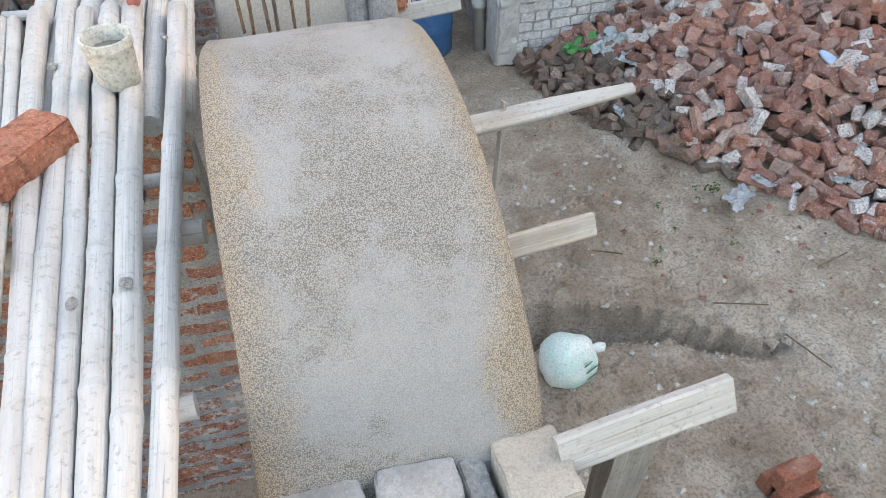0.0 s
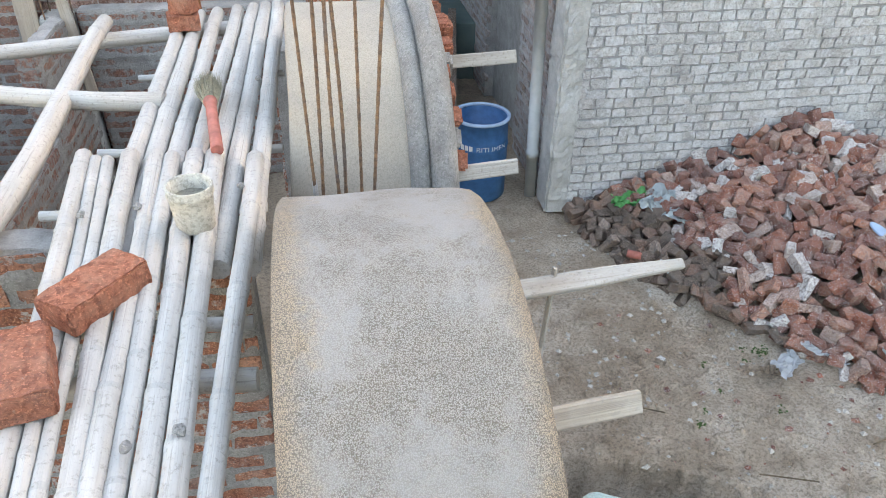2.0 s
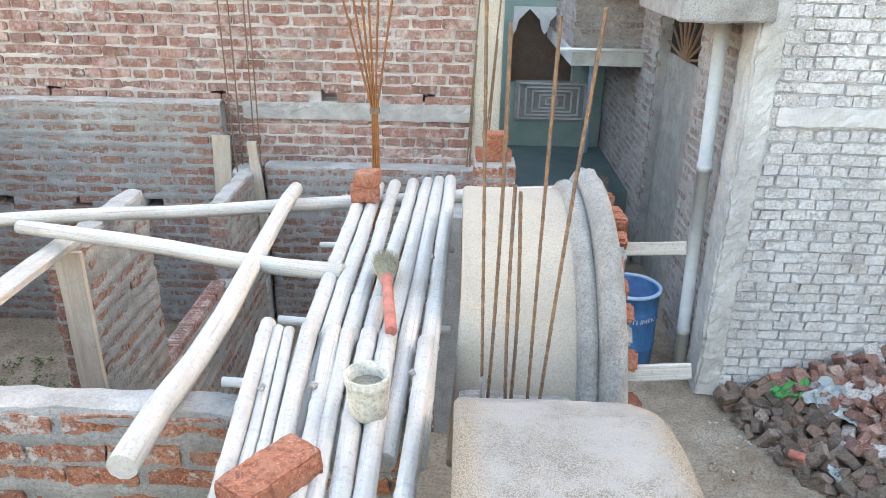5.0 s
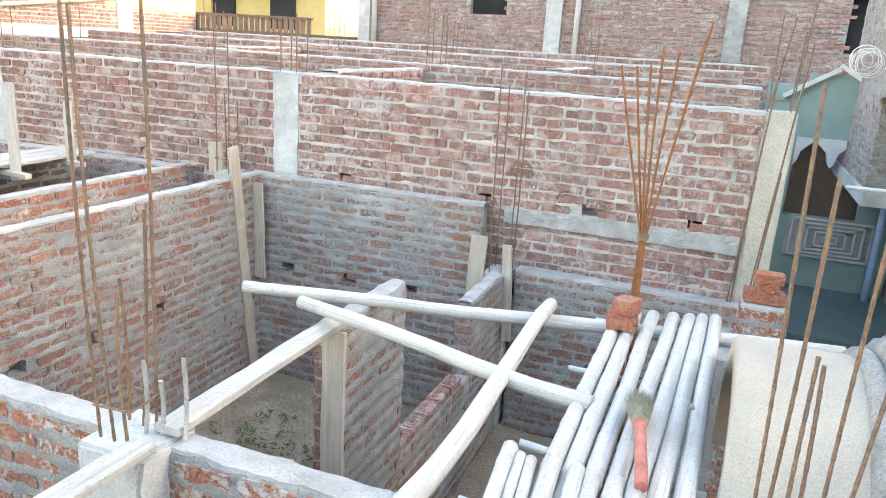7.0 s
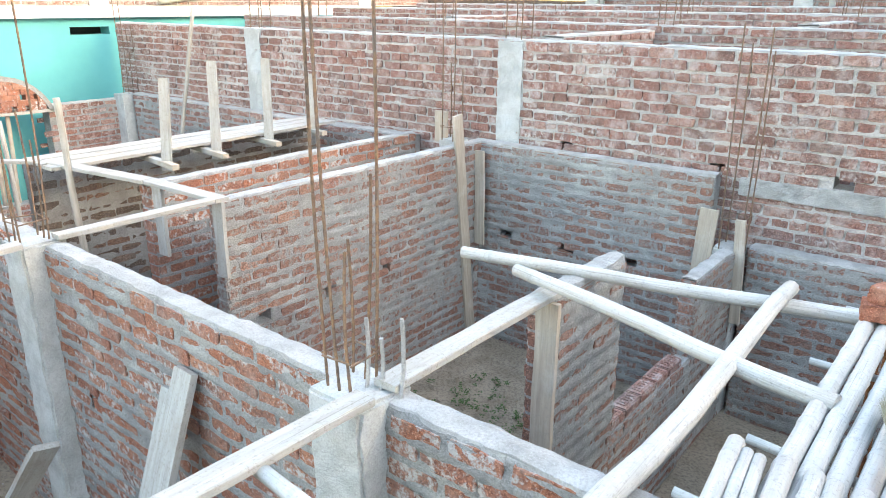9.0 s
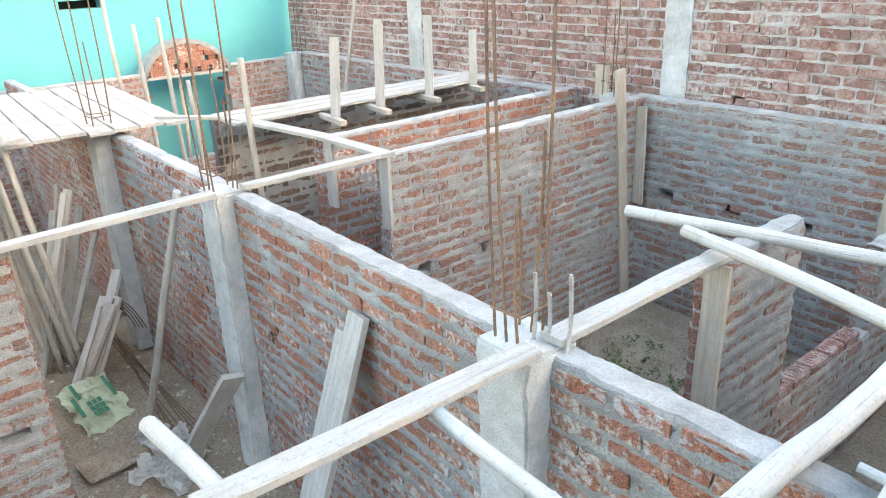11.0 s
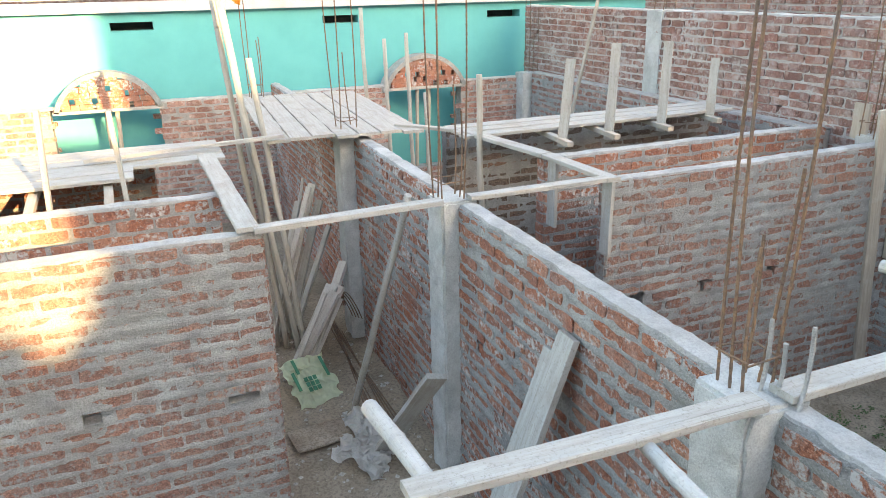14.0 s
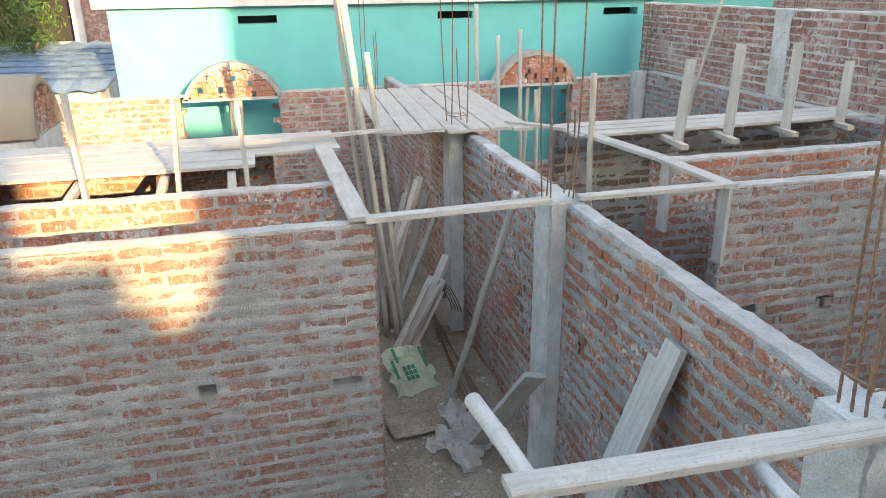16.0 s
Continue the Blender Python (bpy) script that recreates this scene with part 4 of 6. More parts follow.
plank("board", (-4.13, 5.86, 0.96), (-4.15, 5.86, 1.93), 0.11, 0.025, "upright shutter board in the room corner", "board", "shutter boards", seed=87, material=M_TIMBER)
plank("board", (-4.68, 5.90, 1.95), (-4.68, 5.90, 2.27), 0.16, 0.03, "short shutter board on the wall top", "board", "shutter boards", seed=88, material=M_TIMBER)
starter_bars(-1.64, 5.95, 1.4, 0.08, [(-0.03, 0, 3.2), (0.02, 0, 3.17), (0.01, 0, 3.0), (0, 0, 3.05)], "rusty starter bars with wire ties", stirrup=0.3)
starter_bars(-4.55, 5.92, 2.0, 0.07, [(0, 0, 3.5), (0.02, 0, 3.4), (0.01, 0, 2.7), (0, 0, 2.75)], "rusty starter bars rising from the wall corner")
column("column_inner", -1.77, -1.56, 5.86, 6.10, 1.45)
column("column_inner_west", -4.66, -4.42, 5.84, 6.05, 2.0)
starter_bars(-1.66, 1.68, 2.03, 0.06, [(-0.03, 0.0, 3.45), (-0.03, 0.02, 2.55), (0.03, 0, 3.5), (0.0, 0.0, 2.55), (-0.06, 0, 3.4), (0.06, 0.0, 2.8)], "rusty starter bars rising from the near column")
for x, y, h in ((-1.61, 1.70, 0.27), (-1.56, 1.72, 0.20), (-1.48, 1.74, 0.29)):
    rod("wet_bar", (x, y, 2.0), (x + 0.01, y, 2.03 + h), 0.008, M_CAP, None, "bar stub crusted with pale cement", "rebar", "crusted stubs")
starter_bars(-4.25, 1.66, 2.03, 0.075, [(-0.10, 0, 3.5), (-0.02, 0, 3.6), (0.06, 0, 3.5), (0.0, 0, 2.75), (0.02, 0, 3.5), (0.05, 0, 2.6)], "rusty starter bars rising from the middle column")
starter_bars(-6.78, 1.66, 2.03, 0.075, [(-0.25, 0, 3.5), (0.05, 0, 3.6), (0.06, 0, 3.3), (-0.2, 0, 2.75)], "rusty starter bars rising from the far column")
starter_bars(-11.2, 6.1, 1.9, 0.08, [(0, 0, 3.4), (0, 0, 3.5), (0, 0, 2.95), (0, 0, 2.9)], "rusty starter bars at the plot corner")
starter_bars(-9.3, 1.2, 2.1, 0.07, [(-0.1, 0, 3.5), (0.1, 0, 3.4), (0.06, 0, 2.8), (0.0, 0, 2.75)], "rusty starter bars beside the deck")
starter_bars(-4.04, 6.32, 2.98, 0.09, [(0, 0, 3.5), (0.0, 0, 3.55), (0.01, 0, 3.45), (0, 0, 3.5)], "rusty starter bars on the neighbour's column")
starter_bars(-8.08, 6.32, 2.98, 0.09, [(0, 0, 3.6), (0.0, 0, 3.55), (0.01, 0, 3.45), (0, 0, 3.5)], "rusty starter bars on the neighbour's column")
starter_bars(0.38, 6.32, 2.95, 0.08, [(0, 0, 3.7), (0.05, 0, 3.8), (0.03, 0, 3.6), (0.1, 0, 3.7)], "rusty starter bars on the neighbour's corner")
for i, (x, dx) in enumerate(((0.24, 0.10), (0.38, 0.15), (0.27, 0.03), (0.41, 0.06))):
    rod("leaning_bar", (x, 6.08, 1.36), (x + dx, 6.10, (3.4, 3.5, 2.5, 2.55)[i]), 0.007, M_RUST, None, "thin rusty bar leaning on the corner column", "rebar", "leaning bars")

# ochre bundle behind the walkway's end
e = thing("bar_bundle", "flared bundle of orange rusty bars tied at the waist", "rebar", (-0.27, 3.75, 0))
for i, (bx, tx, tz) in enumerate(((-0.06, -0.215, 3.30), (-0.04, -0.14, 3.30), (-0.02, -0.075, 3.31), (0.0, -0.025, 3.4), (0.03, 0.05, 3.38), (0.05, 0.18, 3.52), (0.065, 0.165, 3.46))):
    w = (-0.012 + 0.004 * i, 0.01 * (i % 2), 2.46)
    rod("bar", (bx, 0.0, FLOOR), w, 0.0058, M_OCHRE, e)
    rod("bar", w, (tx, 0.02, tz), 0.0058, M_OCHRE, e)
bm = bmesh.new()
bmesh.ops.create_cone(bm, cap_ends=True, radius1=0.028, radius2=0.028, depth=0.03, segments=12)
part("tie", bm, M_RUST, e, "binding wire").location = (0, 0.005, 2.46)

# ---- east side: column between the hoods ----
tagged(finish("column_east", box_mesh(0.20, 0.60, 1.72, 2.02, GROUND, 1.90, 0.02, 0.05, 0.035, 4), M_MORTAR), "rough broken concrete column stub between the hoods", "column", kind="structure")
e = thing("starter_bars", "tall rusty starter bars between the hoods", "rebar", (0.355, 1.87, 1.90), "starter bars")
for bx, by, tx, ty, tz in ((-0.074, 0.0, -0.112, 0.0, 3.32), (-0.063, 0.02, -0.044, 0.0, 3.11), (0.002, -0.01, -0.010, 0.0, 2.68), (0.008, 0.01, 0.006, 0.0, 2.66), (0.064, 0.0, 0.081, 0.0, 3.13), (0.090, -0.02, 0.193, 0.0, 3.15)):
    rod("bar", (bx, by, -0.1), (tx, ty, tz - 1.90), 0.0055, M_RUST, e)
rod("crusted_end", (-0.074, 0.0, 0.0), (-0.080, 0.0, 0.17), 0.009, M_CAP, e, "bar foot crusted with pale cement")

# north-east brick post with stacked bricks
brick_wall("post_corner", "short red brick post at the plot corner", (0.285, 4.58), 0, 0.27, 0.24, FLOOR, 1.92, M_BRICK, M_MORTAR, 33, ends="se")
loose_brick("brick", (0.41, 4.70, 1.935), 4, "red brick stacked on the corner post", seed=21)
loose_brick("brick", (0.42, 4.69, 2.008), -6, "pale brick half stacked on the corner post", seed=22, size=(0.135, 0.10, 0.06))
loose_brick("brick", (0.42, 4.69, 2.066), 8, "chipped orange brick stacked on the corner post", seed=23, size=(0.165, 0.105, 0.06))

# rough masonry where the first hood springs
for i, (x, y, z, sx, sy, sz, t, m) in enumerate(((0.27, 0.34, 1.475, 0.21, 0.20, 0.09, 2, M_CAP), (0.51, 0.33, 1.475, 0.22, 0.21, 0.09, -3, M_CAP), (0.67, 0.34, 1.46, 0.07, 0.19, 0.08, 5, M_MORTAR), (0.82, 0.33, 1.48, 0.19, 0.22, 0.09, 2, M_SAND), (0.34, 0.12, 1.47, 0.24, 0.19, 0.09, 3, M_CAP), (0.60, 0.10, 1.47, 0.24, 0.20, 0.09, -4, M_MORTAR), (0.83, 0.09, 1.475, 0.18, 0.20, 0.09, 4, M_CAP))):
    loose_brick("haunch_brick", (0.19 + (x - 0.14) * 0.667, 0.385 - (0.33 - y) * 0.667, z + 0.388), t, "cement-crusted brick at the hood's springing", m, (sx * 0.667, sy * 0.667, sz * 0.8), (3 * (i % 3) - 3, 2), 60 + i, group="haunch bricks")
tagged(finish("pier_east", box_mesh(0.20, 0.70, -0.10, 0.42, GROUND, 1.835, 0.02, 0.10, 0.012), M_MORTAR), "rough mortar-smeared pier beside the window", "pier", kind="structure")

# formwork boards under the hoods
plank("formwork_board", (0.66, 1.375, 1.935), (1.32, 1.42, 1.955), 0.058, 0.018, "pale formwork board jutting from under the hood", "board", "formwork boards", seed=91, twist=22, taper=0.5)
plank("formwork_board", (0.66, 0.915, 1.93), (0.99, 0.94, 1.94), 0.055, 0.018, "pale formwork board jutting from under the hood", "board", "formwork boards", seed=92, twist=60, material=M_TIMBER)
plank("formwork_board", (0.69, 0.405, 1.93), (1.04, 0.43, 1.955), 0.075, 0.022, "pale formwork board jutting from under the hood", "board", "formwork boards", seed=93, twist=62)
plank("formwork_board", (0.5, 2.07, 1.93), (1.0, 2.11, 1.945), 0.055, 0.020, "pale formwork board jutting from under the hood", "board", "formwork boards", seed=94, twist=70)
plank("formwork_board", (0.5, 2.60, 1.95), (0.86, 2.62, 1.96), 0.055, 0.020, "short pale formwork board under the hood", "board", "formwork boards", seed=98, twist=70)
plank("formwork_board", (0.5, 3.0, 2.0), (1.23, 3.04, 2.015), 0.060, 0.020, "pale formwork board jutting from under the hood", "board", "formwork boards", seed=95, twist=70)
plank("formwork_prop", (0.84, 0.40, GROUND), (0.87, 0.42, 1.90), 0.085, 0.06, "split weathered prop under a formwork board", "prop", seed=96, material=M_GREYWOOD)
plank("formwork_lath", (0.86, 1.30, 1.45), (0.935, 1.42, 1.985), 0.026, 0.010, "thin upright lath nailed beside the hood", "lath", seed=97, material=M_PLANK, twist=90)

# ---- yard ----
HEAP_X, HEAP_Y = 4.3, 4.2
heap = thing("brick_heap", "heap of salvaged bricks, some limewashed, against the wall", "brick heap")
HEAP = []
r = random.Random(12)
for depth, gap, count in ((0.0, 0.082, 11000), (0.06, 0.10, 6000)):
    layer = []
    for _ in range(count):
        x, y = r.uniform(2.37, 6.4), r.uniform(1.8, 5.46)
        h = heap_rise(x, y)
        if h < 0.02 or any(abs(p[0] - x) < gap and abs(p[1] - y) < gap and (p[0] - x) ** 2 + (p[1] - y) ** 2 < gap * gap for p in layer):
            continue
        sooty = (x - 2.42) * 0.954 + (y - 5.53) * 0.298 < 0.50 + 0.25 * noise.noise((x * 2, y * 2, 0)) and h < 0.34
        layer.append((x, y, GROUND + h * 0.97 - depth + 0.045 + r.uniform(-0.015, 0.03), sooty))
    HEAP += layer
HEAP.sort(key=lambda p: (p[0] - 2.4) + (5.3 - p[1]) * 0.35)


def blob(name, at, size, material, label, category, seed=1, amp=0.15, parent=None):
    bm = bmesh.new()
    bmesh.ops.create_icosphere(bm, subdivisions=3, radius=1)
    for v in bm.verts:
        n = noise.noise(v.co * 1.6 + Vector((seed * 7, 0, 0))) + 0.5 * noise.noise(v.co * 4 + Vector((seed, 0, 0)))
        v.co *= 1 + amp * n
        v.co = Vector((v.co.x * size[0], v.co.y * size[1], max(-0.75, v.co.z) * size[2]))
    for f in bm.faces:
        f.smooth = True
    ob = finish(name, bm, material, parent)
    ob.matrix_basis = pose(*at)
    return tagged(ob, label, category)


e = thing("cement_sack", "tied white and teal plastic sack on the ground", "sack", (1.66, 2.08, GROUND + 0.0))
blob("bag", (0, 0, 0.14), (0.17, 0.16, 0.18), M_SACK_TEAL, "", "", 3, 0.12, e)
blob("knot", (0.19, 0.02, 0.17), (0.06, 0.03, 0.03), M_SACK_TEAL, "twisted neck", "", 5, 0.3, e)
for i, (x, z, w) in enumerate(((0.06, 0.25, 0.05), (0.09, 0.19, 0.07), (0.10, 0.12, 0.06))):
    b = part("print_bar", box_mesh(-w / 2, w / 2, -0.003, 0.003, -0.012, 0.012), M_INK, e, "bar of blurred print")
    b.matrix_basis = pose(x, -0.13, z, 20, 0, 25)

for i, (x, y, w, h, m, label, cat) in enumerate(((3.05, 4.98, 0.34, 0.16, M_GREEN_BAG, "crumpled green plastic bag", "plastic bag"), (3.25, 4.80, 0.34, 0.30, M_FILM, "crumpled clear plastic film", "plastic film"), (3.30, 4.55, 0.14, 0.2, M_FILM, "torn strip of pale plastic", "plastic film"), (3.02, 4.05, 0.14, 0.14, M_FILM, "crumpled white plastic cup", "litter"),
        (3.42, 2.92, 0.12, 0.34, M_PAPER, "torn sheet of printed paper", "paper"), (3.72, 2.95, 0.30, 0.10, M_PAPER, "torn sheet of printed paper", "paper"), (4.10, 2.75, 0.16, 0.08, M_FILM, "scrap of blue plastic", "litter"), (4.75, 2.3, 0.2, 0.3, M_PAPER, "crumpled paper scrap", "paper"))):
    ob = finish("litter", rumpled(w, h, 0.05, i + 2), m)
    x, y = x + YARD[0], y + YARD[1]
    ob.matrix_basis = pose(x, y, GROUND + heap_rise(x, y) + 0.07, 10, -12, 30 * i)
    tagged(ob, label, cat, "litter")
ob = finish("drink_can", lathe([(0.028, 0), (0.033, 0.006), (0.033, 0.105), (0.026, 0.118)], 14), M_PINK)
ob.matrix_basis = pose(2.74, 4.48, GROUND + 0.20, 90, 0, 60)
tagged(ob, "crushed red and white drink can", "can")
e = thing("sandal", "lost blue rubber sandal on the heap", "sandal", (4.47, 3.83, GROUND + heap_rise(4.47, 3.83) + 0.06))
part("sole", lathe([(0.05, 0), (0.055, 0.006), (0.055, 0.018), (0.05, 0.022)], 16), M_SHEET, e).matrix_basis = pose(0, 0, 0, 20, 0, 30) @ Matrix.Diagonal((1, 2.2, 1, 1))

for i, (dx, dy, dz) in enumerate(((0, 0, 0), (0.02, -0.10, 0), (0.03, -0.21, 0), (0.01, -0.05, 0.115))):
    loose_brick("brick", (2.47 + dx, 1.19 + dy, GROUND + 0.06 + dz), 8, "dark red brick stacked on edge in the yard", tilt=(90, 0), seed=30 + i, group="yard brick stack")


def scatter(name, label, n, area, size, material, seed, lift=0.0, keep=None):
    r = random.Random(seed)
    verts, faces = [], []
    k = 0
    while k < n:
        x, y = r.uniform(*area[:2]), r.uniform(*area[2:])
        if keep and not keep(x, y):
            k += 1
            continue
        s = size * (0.4 + r.random() ** 3 * 1.6)
        inside = x < 0.3
        z = (FLOOR if inside else GROUND) + (0 if inside else 0.75 * heap_rise(x, y) - gully(x, y)) + lift + 0.05 * noise.noise((x * 0.9, y * 0.9, 0)) + 0.025 * noise.noise((x * 2.7, y * 2.7, 3))
        o = len(verts)
        a = r.uniform(0, 6.3)
        for dx, dy, dz in ((-1, 0, 0), (0, -1, 0), (1, 0, 0), (0, 1, 0), (0.2, 0.1, 1), (0, 0, -0.6)):
            dx, dy = dx * math.cos(a) - dy * math.sin(a), dx * math.sin(a) + dy * math.cos(a)
            verts.append((x + dx * s * r.uniform(0.6, 1.2), y + dy * s * r.uniform(0.6, 1.2), z + dz * s * r.uniform(0.4, 0.8)))
        faces += [(o, o + 1, o + 4), (o + 1, o + 2, o + 4), (o + 2, o + 3, o + 4), (o + 3, o, o + 4), (o + 1, o, o + 5), (o + 2, o + 1, o + 5), (o + 3, o + 2, o + 5), (o, o + 3, o + 5)]
        k += 1
    me = bpy.data.meshes.new(name)
    me.from_pydata(verts, [], faces)
    me.materials.append(material)
    return tagged(new(name, me), label, "rubble", kind="stuff")


scatter("pebbles", "pale stone chips strewn over the yard", 2600, (1.0, 6.0, 0.3, 5.2), 0.017, M_STONE, 3)
scatter("clods", "earth clods and brick crumbs in the yard", 3800, (1.0, 5.5, 0.6, 4.6), 0.03, M_EARTH, 4)
scatter("brick_crumbs", "red brick crumbs below the heap", 260, (2.2, 5.5, 2.2, 4.8), 0.022, M_BRICK_HEAP, 5)
scatter("room_rubble", "earth clods and chips on the room floor", 900, (-4.1, -1.7, 2.0, 5.8), 0.028, M_DARK_EARTH, 6)
scatter("passage_rubble", "chips and crumbs on the passage floor", 500, (-7.0, -3.2, 0.3, 1.6), 0.018, M_STONE, 7)


def low_weeds(name, label, n, area, seed):
    r = random.Random(seed)
    verts, faces = [], []
    for _ in range(n):
        cx, cy = r.uniform(*area[:2]), r.uniform(*area[2:])
        if noise.noise((cx * 2.2, cy * 2.2, 8)) < 0.05:
            continue
        z = FLOOR if cx < 0.3 else GROUND
        for _ in range(7):
            a, L = r.uniform(0, 6.3), r.uniform(0.012, 0.03)
            x, y = cx + r.uniform(-0.02, 0.02), cy + r.uniform(-0.02, 0.02)
            o = len(verts)
            h = r.uniform(0.03, 0.06)
            c, s = math.cos(a), math.sin(a)
            verts += [(x, y, z + h), (x + c * L * 0.5 - s * L * 0.4, y + s * L * 0.5 + c * L * 0.4, z + h + 0.008), (x + c * L, y + s * L, z + h), (x + c * L * 0.5 + s * L * 0.4, y + s * L * 0.5 - c * L * 0.4, z + h + 0.008)]
            faces.append((o, o + 1, o + 2, o + 3))
    me = bpy.data.meshes.new(name)
    me.from_pydata(verts, [], faces)
    me.materials.append(M_LEAF)
    return tagged(new(name, me), label, "weeds", kind="stuff")


low_weeds("weeds", "small green weeds on the room floor", 700, (-3.9, -2.0, 2.6, 5.2), 5)
low_weeds("weeds", "sparse green weeds in the yard", 60, (2.4, 3.4, 2.6, 3.4), 6)


def drum():
    e = thing("bitumen_drum", "blue plastic drum lettered in white", "drum", (1.80, 6.03, GROUND))
    e.scale = (0.92, 0.92, 0.92)
    part("body", lathe([(0.27, 0.0), (0.285, 0.02), (0.29, 0.28), (0.298, 0.30), (0.29, 0.32), (0.288, 0.58), (0.297, 0.60), (0.288, 0.62), (0.28, 0.86), (0.295, 0.87), (0.298, 0.90), (0.285, 0.90), (0.268, 0.86), (0.262, 0.62)], 36), M_BLUE_DRUM, e)
    rim = part("rim", lathe([(0.286, 0.875), (0.302, 0.88), (0.302, 0.905), (0.286, 0.91), (0.270, 0.905), (0.270, 0.88)], 36, capped=False), M_SHEET, e, "pale blue worn rim")
    text = bpy.data.curves.new("lettering", "FONT")
    text.body, text.size, text.extrude, text.align_x = "BITUMEN", 0.085, 0.001, "CENTER"
    t = new("lettering_source", text)
    me = bpy.data.meshes.new_from_object(t.evaluated_get(bpy.context.evaluated_depsgraph_get()))
    bpy.data.objects.remove(t)
    for v in me.vertices:
        a = v.co.x / 0.292 + 0.25
        v.co = Vector((0.2925 * math.sin(a), -0.2925 * math.cos(a), v.co.y + 0.60))
    me.materials.append(M_WHITE)
    l = new("lettering", me)
    l.parent = e
    tagged(l, "white block lettering")
    for k in range(3):
        a = -0.55 - k * 0.17
        b = part("print_bar", box_mesh(-0.018, 0.018, -0.002, 0.002, 0, 0.06), M_WHITE, e, "bar of white print")
        b.matrix_basis = pose(0.2915 * math.sin(a), -0.2915 * math.cos(a), 0.60, 0, 0, math.degrees(a))


drum()
ob = finish("drain_pipe", lathe([(0.055, GROUND), (0.055, 0.0), (0.062, 0.0), (0.062, 0.06), (0.055, 0.06), (0.055, 1.55), (0.062, 1.55), (0.062, 1.61), (0.055, 1.61), (0.055, 2.78)], 18), M_PIPE)
ob.matrix_basis = pose(2.275, 5.84, 0, 0, -1.8, 0)
tagged(ob, "grey plastic drain pipe on the house corner", "pipe")


# stamped bricks along the sill
for i in range(5):
    b = part("brick", box_mesh(-0.108, 0.108, -0.055, 0.055, 0, 0.07, 0.008, 0.04, 0.004, 40 + i), M_BRICK_OLD, W_P2)
    b.matrix_basis = pose(0.12 + 0.232 * i, 0.062, 0.84, 0, 0, 2 * (i % 2) - 1)
    for x0, x1, y0, y1 in ((-0.07, 0.07, -0.03, -0.024), (-0.07, 0.07, 0.024, 0.03), (-0.07, -0.064, -0.03, 0.03), (0.064, 0.07, -0.03, 0.03), (-0.04, -0.03, -0.015, 0.015), (0.0, 0.01, -0.015, 0.015), (0.03, 0.04, -0.015, 0.015)):
        q = part("stamp", box_mesh(x0, x1, y0, y1, 0.068, 0.076), M_BRICK_OLD, b)

# ---- decks, boards and posts on the west side ----
def deck(n, start, end, step, width, label, group, seed, z=2.05):
    for i in range(n):
        a = (start[0] + step[0] * i, start[1] + step[1] * i, z + 0.004 * (i % 3))
        b = (end[0] + step[0] * i, end[1] + step[1] * i, z + 0.006 * ((i * 7) % 3))
        j = 0.10 * noise.noise((i * 1.7, seed, 0))
        plank("deck_board", (a[0] + j, a[1], a[2]), (b[0] - j, b[1], b[2]), width, 0.028, label, "board", group, seed=seed + i)


deck(7, (-6.46, 0.96), (-9.40, 1.10), (0.02, 0.205), 0.195, "cement-dusted deck board over the passage", "west deck", 200)
deck(3, (-5.93, 2.50), (-6.02, 5.60), (-0.165, 0.0), 0.155, "cement-dusted deck board over the rooms", "north-west deck", 220)
deck(2, (-5.78, -0.25), (-5.72, -5.8), (-0.20, 0.0), 0.19, "cement-dusted deck board behind the inner wall", "south-west deck", 240, 2.03)
deck(4, (-6.17, 0.45), (-6.12, -5.8), (-0.20, 0.0), 0.19, "cement-dusted deck board behind the inner wall", "south-west deck", 250, 2.03)
plank("plank", (-6.05, 0.30, 2.075), (-4.10, 0.35, 2.03), 0.13, 0.03, "cement-dusted board from deck to wall end", seed=261)
plank("ledger", (-6.20, -0.6, 2.09), (-6.45, 1.0, 2.10), 0.05, 0.03, "thin ledger lath along the deck", "lath", seed=262)
plank("plank", (-4.15, 1.76, 2.035), (-4.17, 2.88, 2.03), 0.085, 0.03, "thin board from column to room wall", seed=263)
plank("plank", (-4.12, 2.86, 2.03), (-5.02, 2.83, 2.03), 0.11, 0.03, "board across two wall ends", seed=264)
plank("plank", (-5.0, 2.82, 2.035), (-6.05, 2.60, 2.06), 0.12, 0.03, "board from wall end to deck", seed=265)
plank("ledger", (-6.15, 2.55, 2.06), (-6.60, 2.10, 2.08), 0.07, 0.03, "thin ledger lath joining two decks", "lath", seed=266)
for i, (x, y, z0, z1, w) in enumerate(((-4.17, 2.84, 1.48, 2.03, 0.11), (-4.90, 2.82, 1.48, 2.03, 0.12))):
    plank("hanging_board", (x, y, z0), (x, y, z1), w, 0.03, "board end hanging at the wall end", "board", "hanging boards", seed=270 + i)
for i, (x, y, z0, z1, dx, dy) in enumerate(((-5.60, 3.33, 1.95, 2.72, 0.0, 0.06), (-5.68, 3.88, 1.95, 2.82, -0.04, 0.06), (-5.78, 4.56, 1.95, 2.80, -0.06, 0.06), (-5.90, 5.26, 1.95, 2.60, -0.06, 0.06))):
    plank("guard_board", (x, y, z0), (x + dx, y + dy, z1), 0.085, 0.028, "upright board beside the deck", "board", "deck uprights", seed=280 + i, material=M_PLANK, twist=35)
    plank("bearer", (x + 0.18, y - 0.02, 1.985), (x - 0.9, y + 0.1, 1.99), 0.06, 0.045, "rough bearer under the deck", "bearer", "deck bearers", seed=290 + i, material=M_TIMBER)
